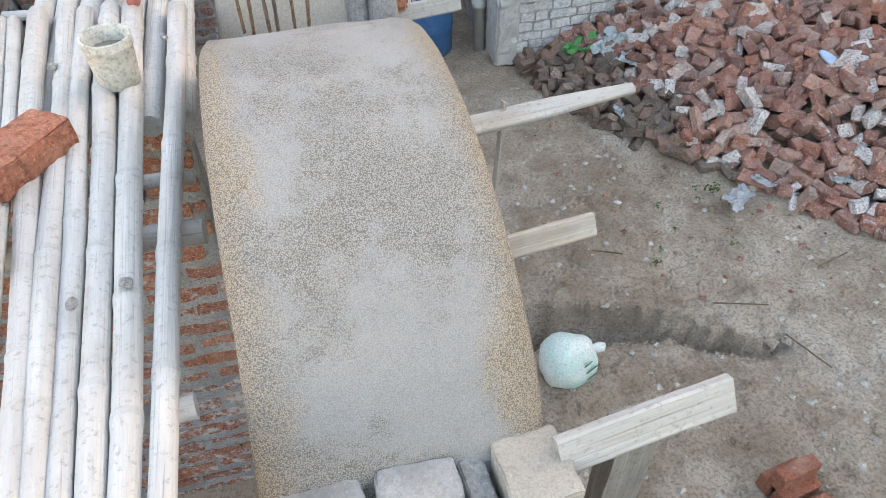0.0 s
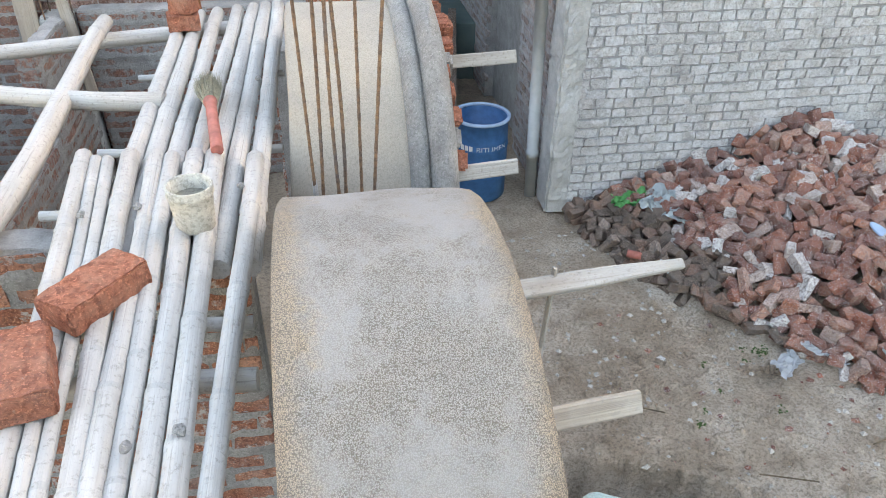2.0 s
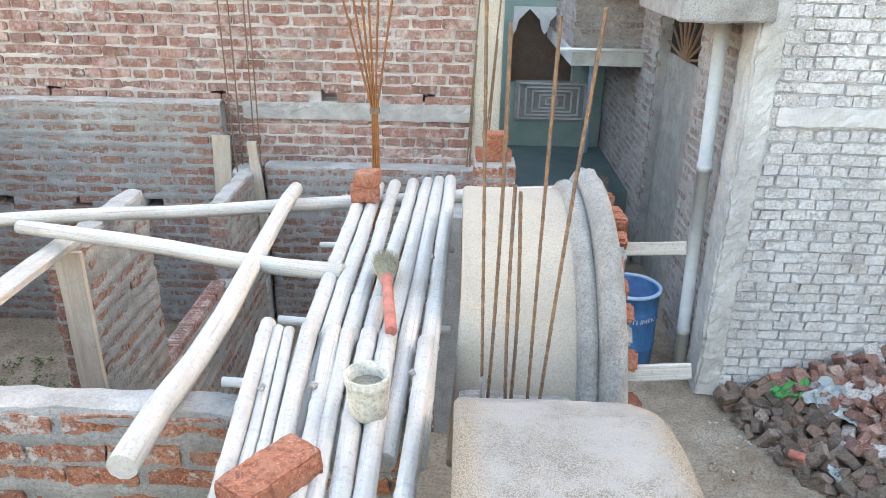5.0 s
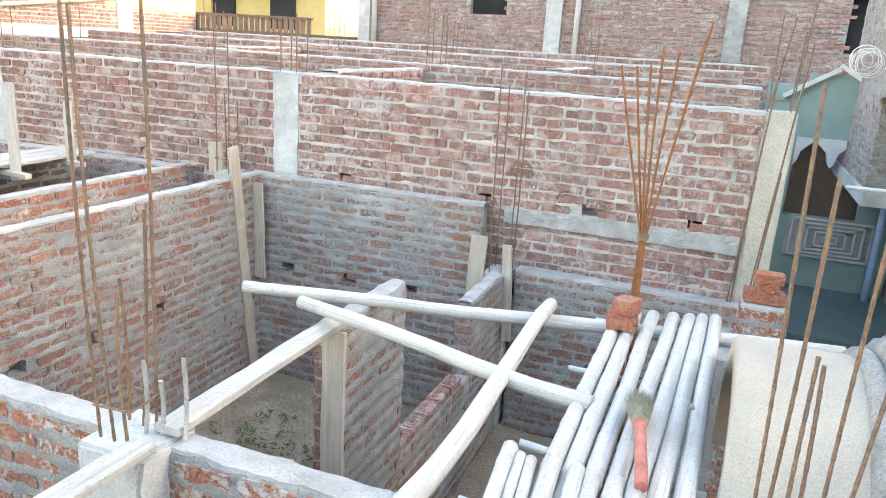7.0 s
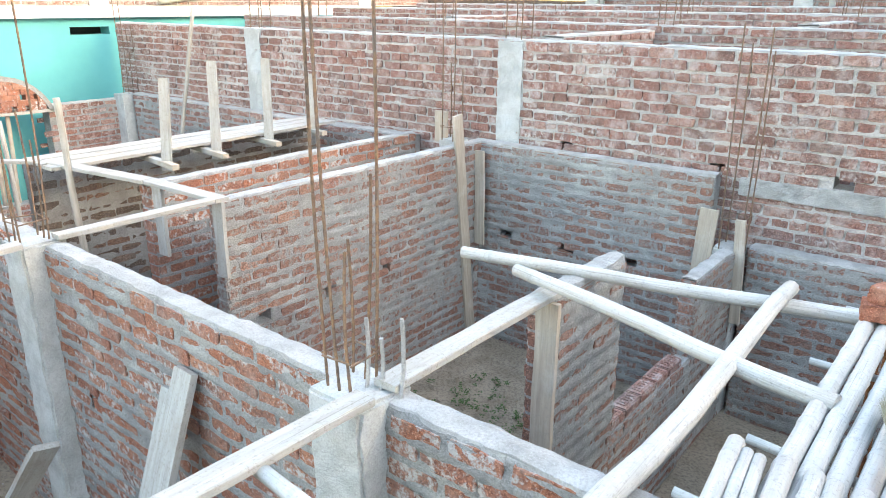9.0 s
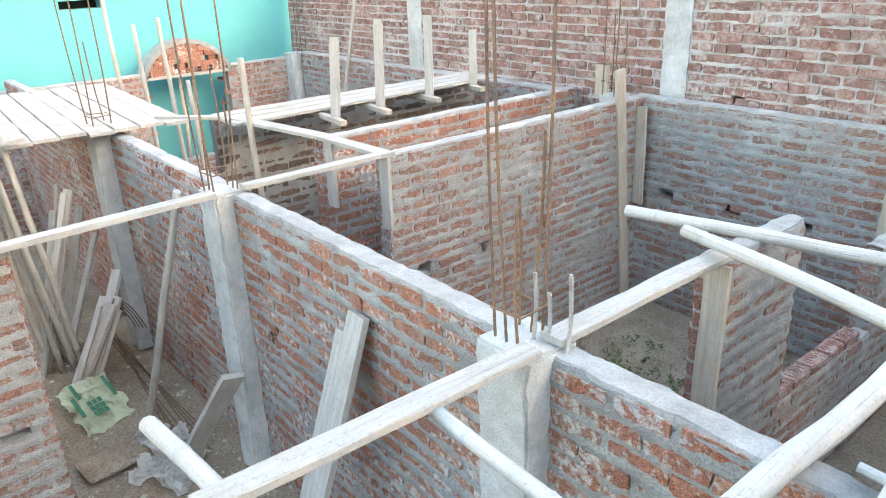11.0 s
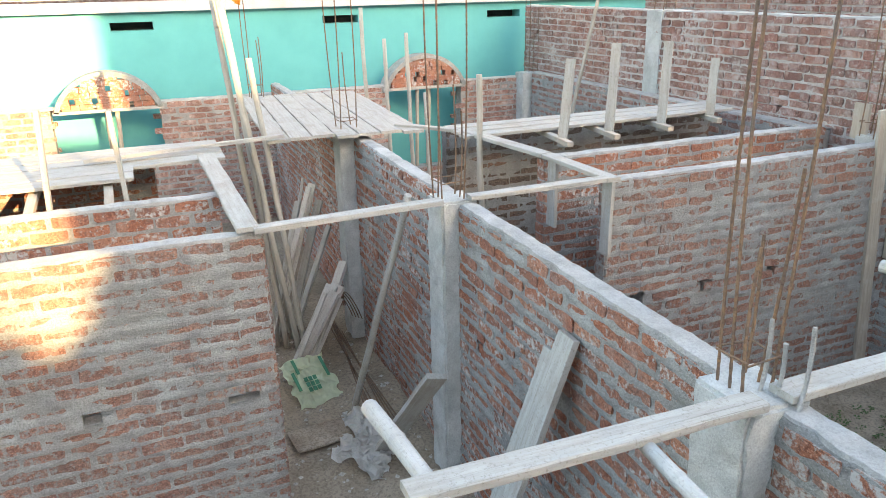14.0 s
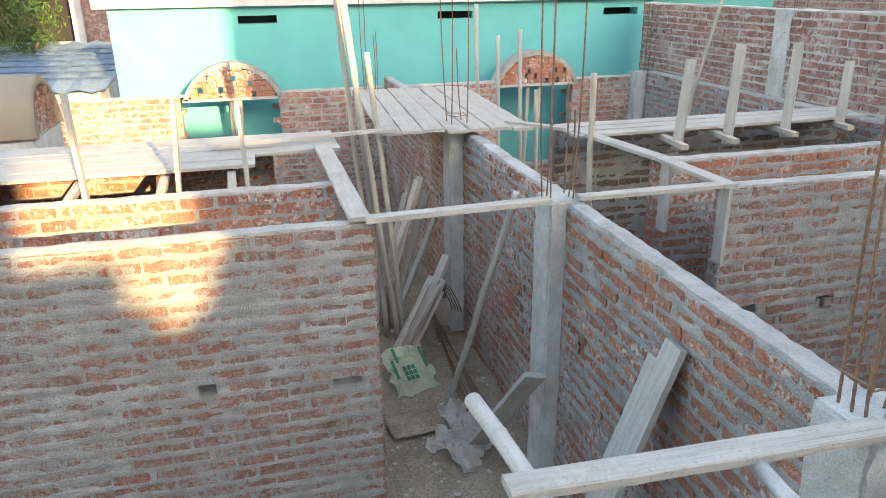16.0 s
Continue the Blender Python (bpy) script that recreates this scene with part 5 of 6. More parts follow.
pole("bamboo_post", (-5.72, 2.64, FLOOR), (-5.76, 2.58, 2.62), 0.029, 0.026, "weathered bamboo post holding the deck", group="deck posts", seed=300, material=M_BAMBOO_OLD)
pole("bamboo_post", (-9.50, 5.55, FLOOR), (-9.06, 5.98, 3.25), 0.029, 0.026, "weathered bamboo pole leaning on the wall", group="deck posts", seed=301, material=M_BAMBOO_OLD)
for i, (fx, fy, tx, ty, tz) in enumerate(((-6.60, 0.98, -6.60, 0.58, 3.35), (-6.58, 1.05, -6.60, 0.79, 2.78), (-6.78, 0.80, -6.80, 0.56, 3.3), (-6.72, 0.88, -6.75, 0.62, 3.4), (-6.90, 0.98, -6.92, 0.70, 2.7))):
    pole("bamboo_post", (fx, fy, FLOOR), (tx, ty, tz), 0.029, 0.026, "weathered bamboo post at the deck corner", group="deck posts", seed=310 + i, material=M_BAMBOO_OLD)
for i, (x, y, z) in enumerate(((-9.0, 2.56, 3.10), (-9.0, 2.84, 2.72), (-9.0, 3.14, 2.78), (-9.1, 3.42, 2.0))):
    pole("bamboo_post", (x, y, FLOOR), (x - 0.05, y - 0.04, z), 0.029, 0.026, "weathered bamboo post before the arch", group="deck posts", seed=320 + i, material=M_PLANK)
for i, (y, dy, z) in enumerate(((-1.40, -0.03, 2.70), (-0.80, 0.04, 2.64), (-0.31, -0.03, 2.60))):
    plank("guard_board", (-5.27, y, 1.8), (-5.31, y + dy, z), 0.09, 0.03, "upright board behind the inner wall", "board", "deck uprights", seed=330 + i)
    plank("bearer", (-5.12, y - 0.1, 1.95), (-6.6, y - 0.15, 1.985), 0.06, 0.045, "rough bearer under the deck", "bearer", "deck bearers", seed=340 + i, material=M_TIMBER)
ob = finish("prayer_flag", rumpled(0.10, 0.34, 0.03, 4), M_ORANGE)
ob.matrix_basis = pose(-9.3, 1.15, 3.34, 80, 20, 60)
tagged(ob, "orange cloth tied to a starter bar", "cloth")

# ---- passage ----
e = thing("printed_sack", "empty pale green sack with printed squares", "sack", (-6.15, 0.92, FLOOR + 0.02))
e.matrix_basis = pose(-5.80, 0.92, FLOOR + 0.10, 0, 28, 12)
part("cloth", rumpled(0.50, 0.42, 0.05, 9, 20), M_SACK, e)
for i in range(3):
    for j in range(3):
        part("print_square", box_mesh(-0.022, 0.022, -0.016, 0.016, 0.0, 0.004), M_INK, e, "printed square").location = (0.02 + 0.055 * i, -0.06 + 0.042 * j, 0.088)
for i, (x, y, w) in enumerate(((-0.06, 0.15, 0.22), (-0.13, -0.10, 0.16), (0.02, -0.15, 0.2))):
    part("print_bar", box_mesh(-w / 2, w / 2, -0.014, 0.014, 0, 0.004), M_INK, e, "bar of blurred print").location = (x, y, 0.095)
r = random.Random(3)
for i in range(8):
    y0 = 0.80 + 0.035 * i + r.uniform(-0.03, 0.03)
    fx = -6.12 - 0.04 * i + r.uniform(-0.05, 0.05)
    plank("stacked_board", (fx, y0, FLOOR + 0.01), (fx - r.uniform(0.15, 0.4), min(1.58, y0 + r.uniform(0.36, 0.50)), r.uniform(0.42, 0.72)), r.uniform(0.09, 0.13), 0.035, "short old formwork board leaning in a stack", "board", "leaning boards", seed=350 + i, material=M_BOARD_PALE, twist=r.uniform(-25, 40))
for i in range(9):
    y0 = 0.66 + 0.05 * i + r.uniform(-0.04, 0.04)
    fx = -6.75 - 0.05 * i + r.uniform(-0.06, 0.06)
    plank("stacked_board", (fx, y0, FLOOR + 0.01), (fx - r.uniform(0.1, 0.4), min(1.60, y0 + r.uniform(0.35, 0.6)), r.uniform(0.9, 1.5)), r.uniform(0.06, 0.10), 0.026, "old formwork board leaning in a stack", "board", "leaning boards", seed=360 + i, material=M_BOARD_PALE if i % 2 else M_PLANK, twist=r.uniform(-50, 50))
for i in range(9):
    rod("loose_bar", (-7.0 + r.uniform(-0.2, 0.2), 1.48 - 0.02 * (i % 5), FLOOR + 0.02 + 0.012 * (i // 5)), (-4.6 + r.uniform(-0.5, 0.2), 1.22 + 0.035 * i, FLOOR + 0.02 + 0.012 * (i // 5)), 0.006, M_RUST, None, "rusty bar lying along the wall foot", "rebar", "loose bars", ribs=False)
for i in range(4):
    bm = bmesh.new()
    n, rr = 18, 0.16 + 0.012 * i
    hoops = []
    for k in range(n + 1):
        a = math.pi * (0.05 + 0.9 * k / n)
        c = Vector((rr * math.cos(a), 0, rr * 1.4 * math.sin(a)))
        hoops.append([bm.verts.new(c + Vector((0.006 * math.cos(b) * math.cos(a), 0.006 * math.sin(b), 0.006 * math.cos(b) * math.sin(a)))) for b in (0, 2.1, 4.2)])
    for p, q in zip(hoops, hoops[1:]):
        for j in range(3):
            bm.faces.new((p[j], q[j], q[(j + 1) % 3], p[(j + 1) % 3]))
    ob = finish("bent_bar", bm, M_RUST)
    ob.matrix_basis = pose(-6.62 + 0.03 * i, 1.50 + 0.02 * i, 0.22, 15, 0, 10)
    tagged(ob, "bent rusty bar hooked over in the corner", "rebar", "bent bars")
pole("bamboo_pole", (-5.30, 1.18, FLOOR), (-4.60, 1.50, 1.98), 0.03, 0.026, "slender bamboo pole propped under a board", seed=372, material=M_PLANK)
plank("board", (-4.62, 1.22, FLOOR + 0.02), (-4.00, 1.45, 0.86), 0.15, 0.04, "short weathered board leaning on the column", "board", "leaning boards", seed=373, twist=90)
plank("board", (-2.74, 0.98, FLOOR), (-2.72, 1.63, 1.74), 0.14, 0.04, "weathered board leaning on the brick wall", "board", "leaning boards", seed=374)
plank("board", (-2.86, 1.02, FLOOR), (-2.84, 1.62, 1.60), 0.13, 0.03, "weathered board leaning on the brick wall", "board", "leaning boards", seed=375)
for i, (x, y, w, h, tu) in enumerate(((-5.06, 0.85, 0.5, 0.3, 8),)):
    ob = finish("stone_slab", box_mesh(-w / 2, w / 2, -h / 2, h / 2, 0, 0.018, 0.004, 0.1, 0.006, i), M_EARTH)
    ob.matrix_basis = pose(x, y, FLOOR + 0.015, 1, 2, 90 + tu)
    tagged(ob, "flat earth-stained slab on the passage floor", "slab", "floor slabs")
for i, (x, y, w, h) in enumerate(((-4.75, 1.22, 0.36, 0.3), (-4.55, 1.05, 0.4, 0.22), (-5.0, 1.15, 0.2, 0.3))):
    ob = finish("sheet_scrap", rumpled(w, h, 0.09, 20 + i, 18), M_PAPER_GREY)
    ob.matrix_basis = pose(x, y, FLOOR + 0.06, 10, 20, 50 * i)
    tagged(ob, "crumpled scrap of cement paper", "scrap", "cement paper scraps")


# ---- arches in the west wall ----
def jali_arch(yc, label, seed):
    h = thing("brick_arch", label, "arch", (-11.3, yc, 1.78))
    R, c = 0.745, -0.225
    bm = bmesh.new()
    n = 26
    a0 = math.acos(min(1, 0.225 / R))
    rings = []
    for i in range(n + 1):
        a = -a0 + 2 * a0 * i / n
        rings.append([bm.verts.new((x, q * math.sin(a), c + q * math.cos(a))) for x, q in ((0.05, R - 0.065), (0.05, R), (-0.26, R), (-0.26, R - 0.065))])
    for p, q in zip(rings, rings[1:]):
        for j in range(4):
            bm.faces.new((p[j], q[j], q[(j + 1) % 4], p[(j + 1) % 4]))
    bm.faces.new(rings[0]); bm.faces.new(rings[-1])
    bmesh.ops.recalc_face_normals(bm, faces=bm.faces)
    part("arch_ring", bm, M_MORTAR, h, "grey cement arch ring")
    rr = random.Random(seed)
    for row in range(7):
        z = 0.015 + row * 0.078
        half = math.sqrt(max(0, (R - 0.02) ** 2 - (z + 0.05 - c) ** 2))
        y = -half + rr.uniform(0, 0.1)
        while y < half - 0.06:
            w = min(rr.choice((0.21, 0.16, 0.11)), half - y)
            if w > 0.05:
                part("brick", box_mesh(-0.10, 0.04, y, y + w, z, z + 0.074, 0.005), M_BRICK, h).location = (rr.uniform(-0.02, 0.01), 0, 0)
            y += w + (rr.uniform(0.045, 0.08) if rr.random() < 0.25 else 0.008)
    part("lintel_board", box_mesh(-0.20, 0.05, -0.72, 0.72, -0.03, 0.012, 0.004), M_PLANK, h, "shutter board under the arch")
    return h


jali_arch(-0.56, "half-round arch filled with openwork bricks", 5)
jali_arch(4.20, "half-round arch filled with openwork bricks", 6)
for i, y in enumerate((4.06, 4.26, -0.50, -0.62)):
    pole("prop", (-11.42, y, 0.3 if y > 0 else 1.14), (-11.35, y + 0.02, 1.75), 0.03, 0.03, "thin timber prop under the arch", "prop", "arch props", seed=380 + i, material=M_TIMBER)
hood3 = hood("window_hood", 0.0, 1.93, 0.58, -1.3, 0.0, "half-round plastered hood with openwork bricks")
hood3.matrix_basis = pose(-8.5, -2.36, 0, 0, 0, 90)
part("pier", box_mesh(-1.2, -0.04, -0.56, 0.56, FLOOR, 1.94, 0.02, 0.2, 0.02), M_CONCRETE, hood3)
rr = random.Random(8)
for row in range(5):
    z = 1.95 + row * 0.088
    half = math.sqrt(max(0, 0.46 ** 2 - (z + 0.06 - 1.93) ** 2))
    y = -half
    while y < half - 0.08:
        part("brick", box_mesh(-0.14, rr.uniform(-0.05, 0.0), y, y + 0.12, z, z + 0.078, 0.006), M_BRICK, hood3)
        y += 0.12 + rr.choice((0.01, 0.06))
column("column_west_corner", -11.35, -11.05, 5.88, 6.14, 1.92)

# beam band and plinth on the neighbour's wall
tagged(finish("trim_band", box_mesh(-1.72, 0.29, 6.165, 6.205, 1.83, 1.98, 0.006, 0.04, 0.016), M_CAP), "pale cement band across the neighbour's wall", "band", kind="structure")
brick_wall("trim_plinth", "mortar-smeared brick plinth below the neighbour's wall", (-1.52, 6.00), 0, 2.05, 0.18, FLOOR, 1.45, M_BRICK_SMEARED, M_MORTAR, 63, faces="f", cover=1.0)
brick_wall("trim_ledge", "low mortar-smeared brick ledge along the neighbour's wall", (-11.0, 6.02), 0, 5.8, 0.17, FLOOR, 1.93, M_BRICK_OLD, M_MORTAR, 64, faces="f", cover=1.0, step=0.03)

# ---- hidden south side closes the place ----
brick_wall("wall_south", "plain brick wall closing the plot", (0.3, -6.1), 180, 12.2, 0.23, FLOOR, TOP, M_BRICK_SMEARED, M_MORTAR, 61, faces="f", step=0)


# ---- neighbour's plot beyond the back wall ----
def far_wall(name, start, heading, length, z1, seed, thick=0.23):
    return brick_wall(name, "unfinished brick wall of the next plot", start, heading, length, thick, FLOOR, z1, M_BRICK_OLD, M_MORTAR_OLD, seed, faces="f", headers=True, step=0)


far_wall("wall_plot_one", (-11.5, 8.6), 0, 11.8, 3.08, 71)
far_wall("wall_plot_two", (-11.5, 10.8), 0, 11.6, 3.20, 72)
far_wall("wall_plot_three", (-11.5, 13.4), 0, 12.0, 3.28, 73)
far_wall("wall_plot_cross_one", (-3.6, 6.45), 90, 2.1, 3.02, 74)
far_wall("wall_plot_cross_two", (-6.8, 8.85), 90, 4.5, 3.12, 75)
far_wall("wall_plot_cross_three", (-1.9, 8.85), 90, 4.5, 3.12, 76)
for i, (x, y) in enumerate(((-9.6, 8.7), (-6.9, 8.7), (-3.5, 8.7), (-6.2, 10.9), (-4.2, 10.9), (-2.0, 10.9), (-8.6, 13.5), (-5.0, 13.5), (-2.6, 13.5))):
    starter_bars(x, y, (3.08, 3.20, 3.28)[(y > 9) + (y > 12)], 0.09, [(0, 0, 3.65 + 0.1 * (i % 3)), (0.02, 0, 3.7), (0.01, 0, 3.6), (0, 0, 3.75)], "rusty starter bars on the next plot's walls", stirrup=0.25)
h = thing("far_brick_house", "plain brick house beyond the next plot", "house")
w = brick_wall("wall_far_house", "brick wall of a house beyond the next plot", (-8.3, 16.0), 0, 13.0, 0.3, GROUND, 8.0, M_BRICK_OLD, M_MORTAR, 77, faces="f", cap=False, step=0, skip=[(2.55, 3.40, 4.0, 5.0), (10.1, 10.9, 3.6, 4.6)])
part("corner_post", box_mesh(-8.5, -8.2, 15.9, 16.4, GROUND, 8.0), M_CONCRETE, h)
part("column_strip", box_mesh(-4.0, -3.65, 15.93, 16.2, GROUND, 8.0), M_CONCRETE, h)
part("corner_strip", box_mesh(-0.35, 0.0, 15.90, 16.2, GROUND, 8.0), M_MORTAR, h)
# black panels paint the unlit rooms behind the window openings
part("window_shade_fill", box_mesh(-5.85, -4.8, 16.2, 16.3, 3.9, 5.1), M_BLACK, h, "black panel for the shade in an unglazed window")
part("window_shade_fill", box_mesh(1.7, 2.7, 16.2, 16.3, 3.5, 4.7), M_BLACK, h, "black panel for the shade in an unglazed window")
part("drain_pipe", lathe([(0.06, 2.9), (0.06, 8.0)], 12), M_WHITE, h, "white drain pipe").location = (-3.3, 15.88, 0)
part("drain_pipe", lathe([(0.06, 3.3), (0.06, 8.0)], 12), M_WHITE, h, "white drain pipe").location = (-8.05, 15.85, 0)
h = thing("upper_brick_house", "unplastered brick storey behind the turquoise house", "house")
brick_wall("wall_upper_storey", "brick wall of a storey behind the turquoise house", (-15.0, -3.0), 90, 21.0, 0.3, 3.2, 7.0, M_BRICK_OLD, M_MORTAR_OLD, 78, faces="f", cap=False, step=0)
part("column_strip", box_mesh(-15.1, -14.96, 15.0, 15.5, 3.2, 7.0), M_CONCRETE, h)
part("column_strip", box_mesh(-15.1, -14.96, 7.5, 7.9, 3.2, 7.0), M_CONCRETE, h)
pole("bamboo_pole", (-14.94, 9.0, 3.28), (-14.94, 17.4, 4.22), 0.05, 0.04, "long bamboo pole leaning along the storey wall", seed=390, material=M_TIMBER)
h = thing("yellow_house", "distant yellow rendered house with dark windows", "house")
part("wall", box_mesh(-26, -16, 27, 30, GROUND, 7.5), M_YELLOW, h)
part("balcony", box_mesh(-25.5, -16.5, 25.8, 27, 5.3, 5.45), M_CONCRETE, h)
for i in range(3):
    # black panel painting the shade of a window opening
    part("window_shade_fill", box_mesh(-24.6 + 3.0 * i, -23.4 + 3.0 * i, 26.9, 27.05, 3.5, 4.9), M_BLACK, h, "black panel for the shade in a window")
e = thing("water_tank", "black ribbed plastic water tank on a roof", "water tank", (-9.9, 20.3, 3.35))
part("body", lathe([(0.50, 0)] + [(0.52 + 0.02 * (i % 2), 0.09 * i) for i in range(1, 12)] + [(0.42, 1.08), (0.18, 1.2)], 28), M_TANK, e)
h = thing("low_dark_house", "low soot-stained house roof beyond the plot", "house")
part("wall", box_mesh(-16.5, -8.6, 18.0, 22, GROUND, 3.36), M_BRICK_SOOT_SHADE, h)
for i in range(26):
    part("fence_slat", box_mesh(-16.0 + 0.19 * i, -15.9 + 0.19 * i, 18.05, 18.12, 3.36, 3.75), M_BRICK_SOOT_SHADE, h)
part("fence_rail", box_mesh(-16.1, -11.1, 18.03, 18.14, 3.72, 3.80), M_BRICK_SOOT_SHADE, h)

# ---- alley to the north-east ----
brick_wall("wall_alley", "limewashed brick side wall along the alley", (2.38, 12.4), 270, 6.85, 0.23, GROUND, 5.5, M_BRICK_ALLEY, M_LIME_JOINT, 81, faces="f", cap=False, single=120, smear=(0.003, 0.014), skip=[(4.0, 5.5, GROUND, 2.62)])
e = thing("arched_door", "grey door under a fan-shaped grille", "door", (2.5, 7.65, GROUND))
part("leaf", box_mesh(0.0, 0.05, -0.75, 0.75, 0.0, 2.62, 0.006), M_MORTAR, e)
part("fan_panel", box_mesh(0.02, 0.05, -0.75, 0.75, 2.62, 3.22), M_BLACK, e)
for i in range(9):
    a = math.pi * (i + 0.5) / 9
    rod("grille_bar", (-0.02, 0.06 * math.cos(a), 2.64), (-0.02, 0.72 * math.cos(a), 2.64 + 0.56 * math.sin(a)), 0.016, M_RUST, e, ribs=False)
h = thing("ledge_slab", "rough concrete canopy slab on the house side", "canopy")
part("slab", box_mesh(1.72, 2.40, 5.36, 6.7, 2.78, 2.95, 0.015, 0.06, 0.012), M_MORTAR, h)
part("kerb_block", box_mesh(1.9, 2.35, 5.4, 5.8, 2.95, 3.02, 0.01), M_MORTAR, h)
e = thing("potted_plant", "clay pot of dry grass on the canopy slab", "plant", (2.0, 6.58, 2.95))
part("pot", lathe([(0.06, 0), (0.085, 0.14), (0.095, 0.155), (0.08, 0.16)], 16), M_BRICK_LOOSE, e)
bm = bmesh.new()
rr = random.Random(2)
for i in range(90):
    a, L = rr.uniform(0, 6.3), rr.uniform(0.12, 0.34)
    x, y = 0.05 * math.cos(a), 0.05 * math.sin(a)
    bm.faces.new([bm.verts.new(c) for c in ((x - 0.004, y, 0.15), (x + 0.004, y, 0.15), (x * 2.6, y * 2.6, 0.15 + L))])
part("leaves", bm, M_LEAF, e)
ob = blob("plastic_bag", (1.98, 5.95, 3.0), (0.11, 0.08, 0.08), M_TANK, "dark crumpled plastic bag on the slab", "bag", 8, 0.3)
h = thing("alley_house", "brick house overhanging the alley", "house")
brick_wall("wall_overhang", "brick overhang above the alley", (1.55, 9.2), 0, 0.85, 0.3, 2.05, 5.0, M_BRICK_ALLEY, M_MORTAR, 82, faces="f", cap=False)
brick_wall("wall_overhang_side", "brick side of the overhang above the alley", (1.55, 12.0), 270, 2.8, 0.2, 2.05, 5.0, M_BRICK_ALLEY, M_MORTAR, 83, faces="f", cap=False)
part("slab", box_mesh(1.50, 2.45, 9.0, 12.2, 1.90, 2.06, 0.01), M_CONCRETE, h)
part("roof_slab", box_mesh(1.35, 2.45, 6.7, 9.4, 3.10, 3.22, 0.01, 0.1, 0.014), M_MORTAR, h, "thin roof slab over the alley wall")
part("drain_pipe", lathe([(0.02, 0), (0.02, 1.2)], 10), M_WHITE, h, "white water pipe").matrix_basis = pose(1.3, 8.8, 2.12, 0, 90, 0)
for i in range(5):
    plank("scrap_beam", (1.35 + 0.09 * i, 6.6 + 0.1 * i, GROUND + 0.05 + 0.06 * i), (1.9 + 0.05 * i, 9.2, GROUND + 0.5 + 0.08 * i), 0.10, 0.08, "dark weathered beam stacked in the alley", "beam", "stacked beams", seed=400 + i, material=M_BRICK_SOOT_SHADE)


def gate_house():
    h = thing("gate_house", "pale turquoise house with pointed arches and a lattice parapet", "house", (0.0, 11.2, GROUND))
    for x0, x1, z0, z1 in ((0.45, 0.92, 0, 3.55), (1.86, 2.35, 0, 3.55), (0.92, 1.86, 2.83, 3.55), (0.92, 1.86, 0, 1.74)):
        part("wall", box_mesh(x0, x1, 0, 0.2, z0, z1), M_TEAL_WALL, h)
    # solid block whose dark colour stands for the dim room's shade
    part("interior", box_mesh(0.6, 2.3, 0.6, 2.6, 0.0, 3.5), M_BRICK_SOOT_SHADE, h, "dark block for the room's shade behind the arches")
    for cx in (1.155, 1.625):
        for s in (-1, 1):
            bm = bmesh.new()
            pts = [(cx + s * 0.235, 2.85), (cx + s * 0.235, 2.46), (cx + s * 0.19, 2.52), (cx + s * 0.16, 2.66), (cx, 2.82), (cx, 2.85)]
            f0 = [bm.verts.new((x, -0.03, z)) for x, z in pts]
            f1 = [bm.verts.new((x, 0.10, z)) for x, z in pts]
            bm.faces.new(f0); bm.faces.new(f1[::-1])
            for i in range(len(pts)):
                bm.faces.new((f0[i], f0[(i + 1) % 6], f1[(i + 1) % 6], f1[i]))
            bmesh.ops.recalc_face_normals(bm, faces=bm.faces)
            part("arch_spandrel", bm, M_LIME, h, "grey-white pointed arch spandrel")
    for s in (-1, 1):
        b = part("gable_board", box_mesh(0, 0.75, -0.08, 0.0, 0.0, 0.055), M_LIME, h, "pale gable board")
        b.matrix_basis = pose(1.27, -0.02, 3.80, 0, 32, 0) if s > 0 else pose(1.27, -0.02, 3.80, 0, 180 - 32, 0)
    part("gable", box_mesh(0.95, 1.6, 0.01, 0.19, 3.5, 3.70), M_TEAL_WALL, h)
    part("lattice_back", box_mesh(1.0, 2.14, -0.02, 0.0, 1.16, 1.78), M_MORTAR, h, "dark ground behind the lattice")
    for k in range(5):
        w, hh = 0.52 - 0.105 * k, 0.28 - 0.055 * k
        for x0, x1, z0, z1 in ((-w, w, hh - 0.028, hh), (-w, w, -hh, -hh + 0.028), (-w, -w + 0.028, -hh, hh), (w - 0.028, w, -hh, hh)):
            part("lattice_bar", box_mesh(1.57 + x0, 1.57 + x1, -0.05 - 0.002 * k, -0.015, 1.47 + z0, 1.47 + z1), M_LIME, h)
    part("step", box_mesh(0.4, 2.4, -2.2, 0.0, -0.05, 0.75, 0.01), M_TEAL_STEP, h, "dark teal step before the house")
    part("blue_post", lathe([(0.05, 0), (0.05, 3.0)], 12), M_SHEET, h, "blue painted pipe").location = (2.1, -0.3, 0)


gate_house()

# ---- far west: sheet roof, tree, dark building ----
e = thing("sheet_roof", "blue corrugated metal roof with bars lying on it", "roof")
bm = bmesh.new()
n = 60
rows = []
for i in range(n + 1):
    y = -9.0 + 6.45 * i / n
    rows.append([bm.verts.new((x, y, z + 0.03 * math.sin(i * 1.6))) for x, z in ((-12.7, 1.80), (-17.0, 2.28))])
for p, q in zip(rows, rows[1:]):
    bm.faces.new((p[0], q[0], q[1], p[1]))
bmesh.ops.solidify(bm, geom=bm.faces[:], thickness=0.02)
part("sheet", bm, M_SHEET, e)
for i in range(6):
    rod("bar", (-13.6 - 0.5 * i, -8.5, 1.96 + 0.055 * i), (-13.4 - 0.5 * i, -2.6, 1.94 + 0.055 * i), 0.016, M_TANK, e, ribs=False)
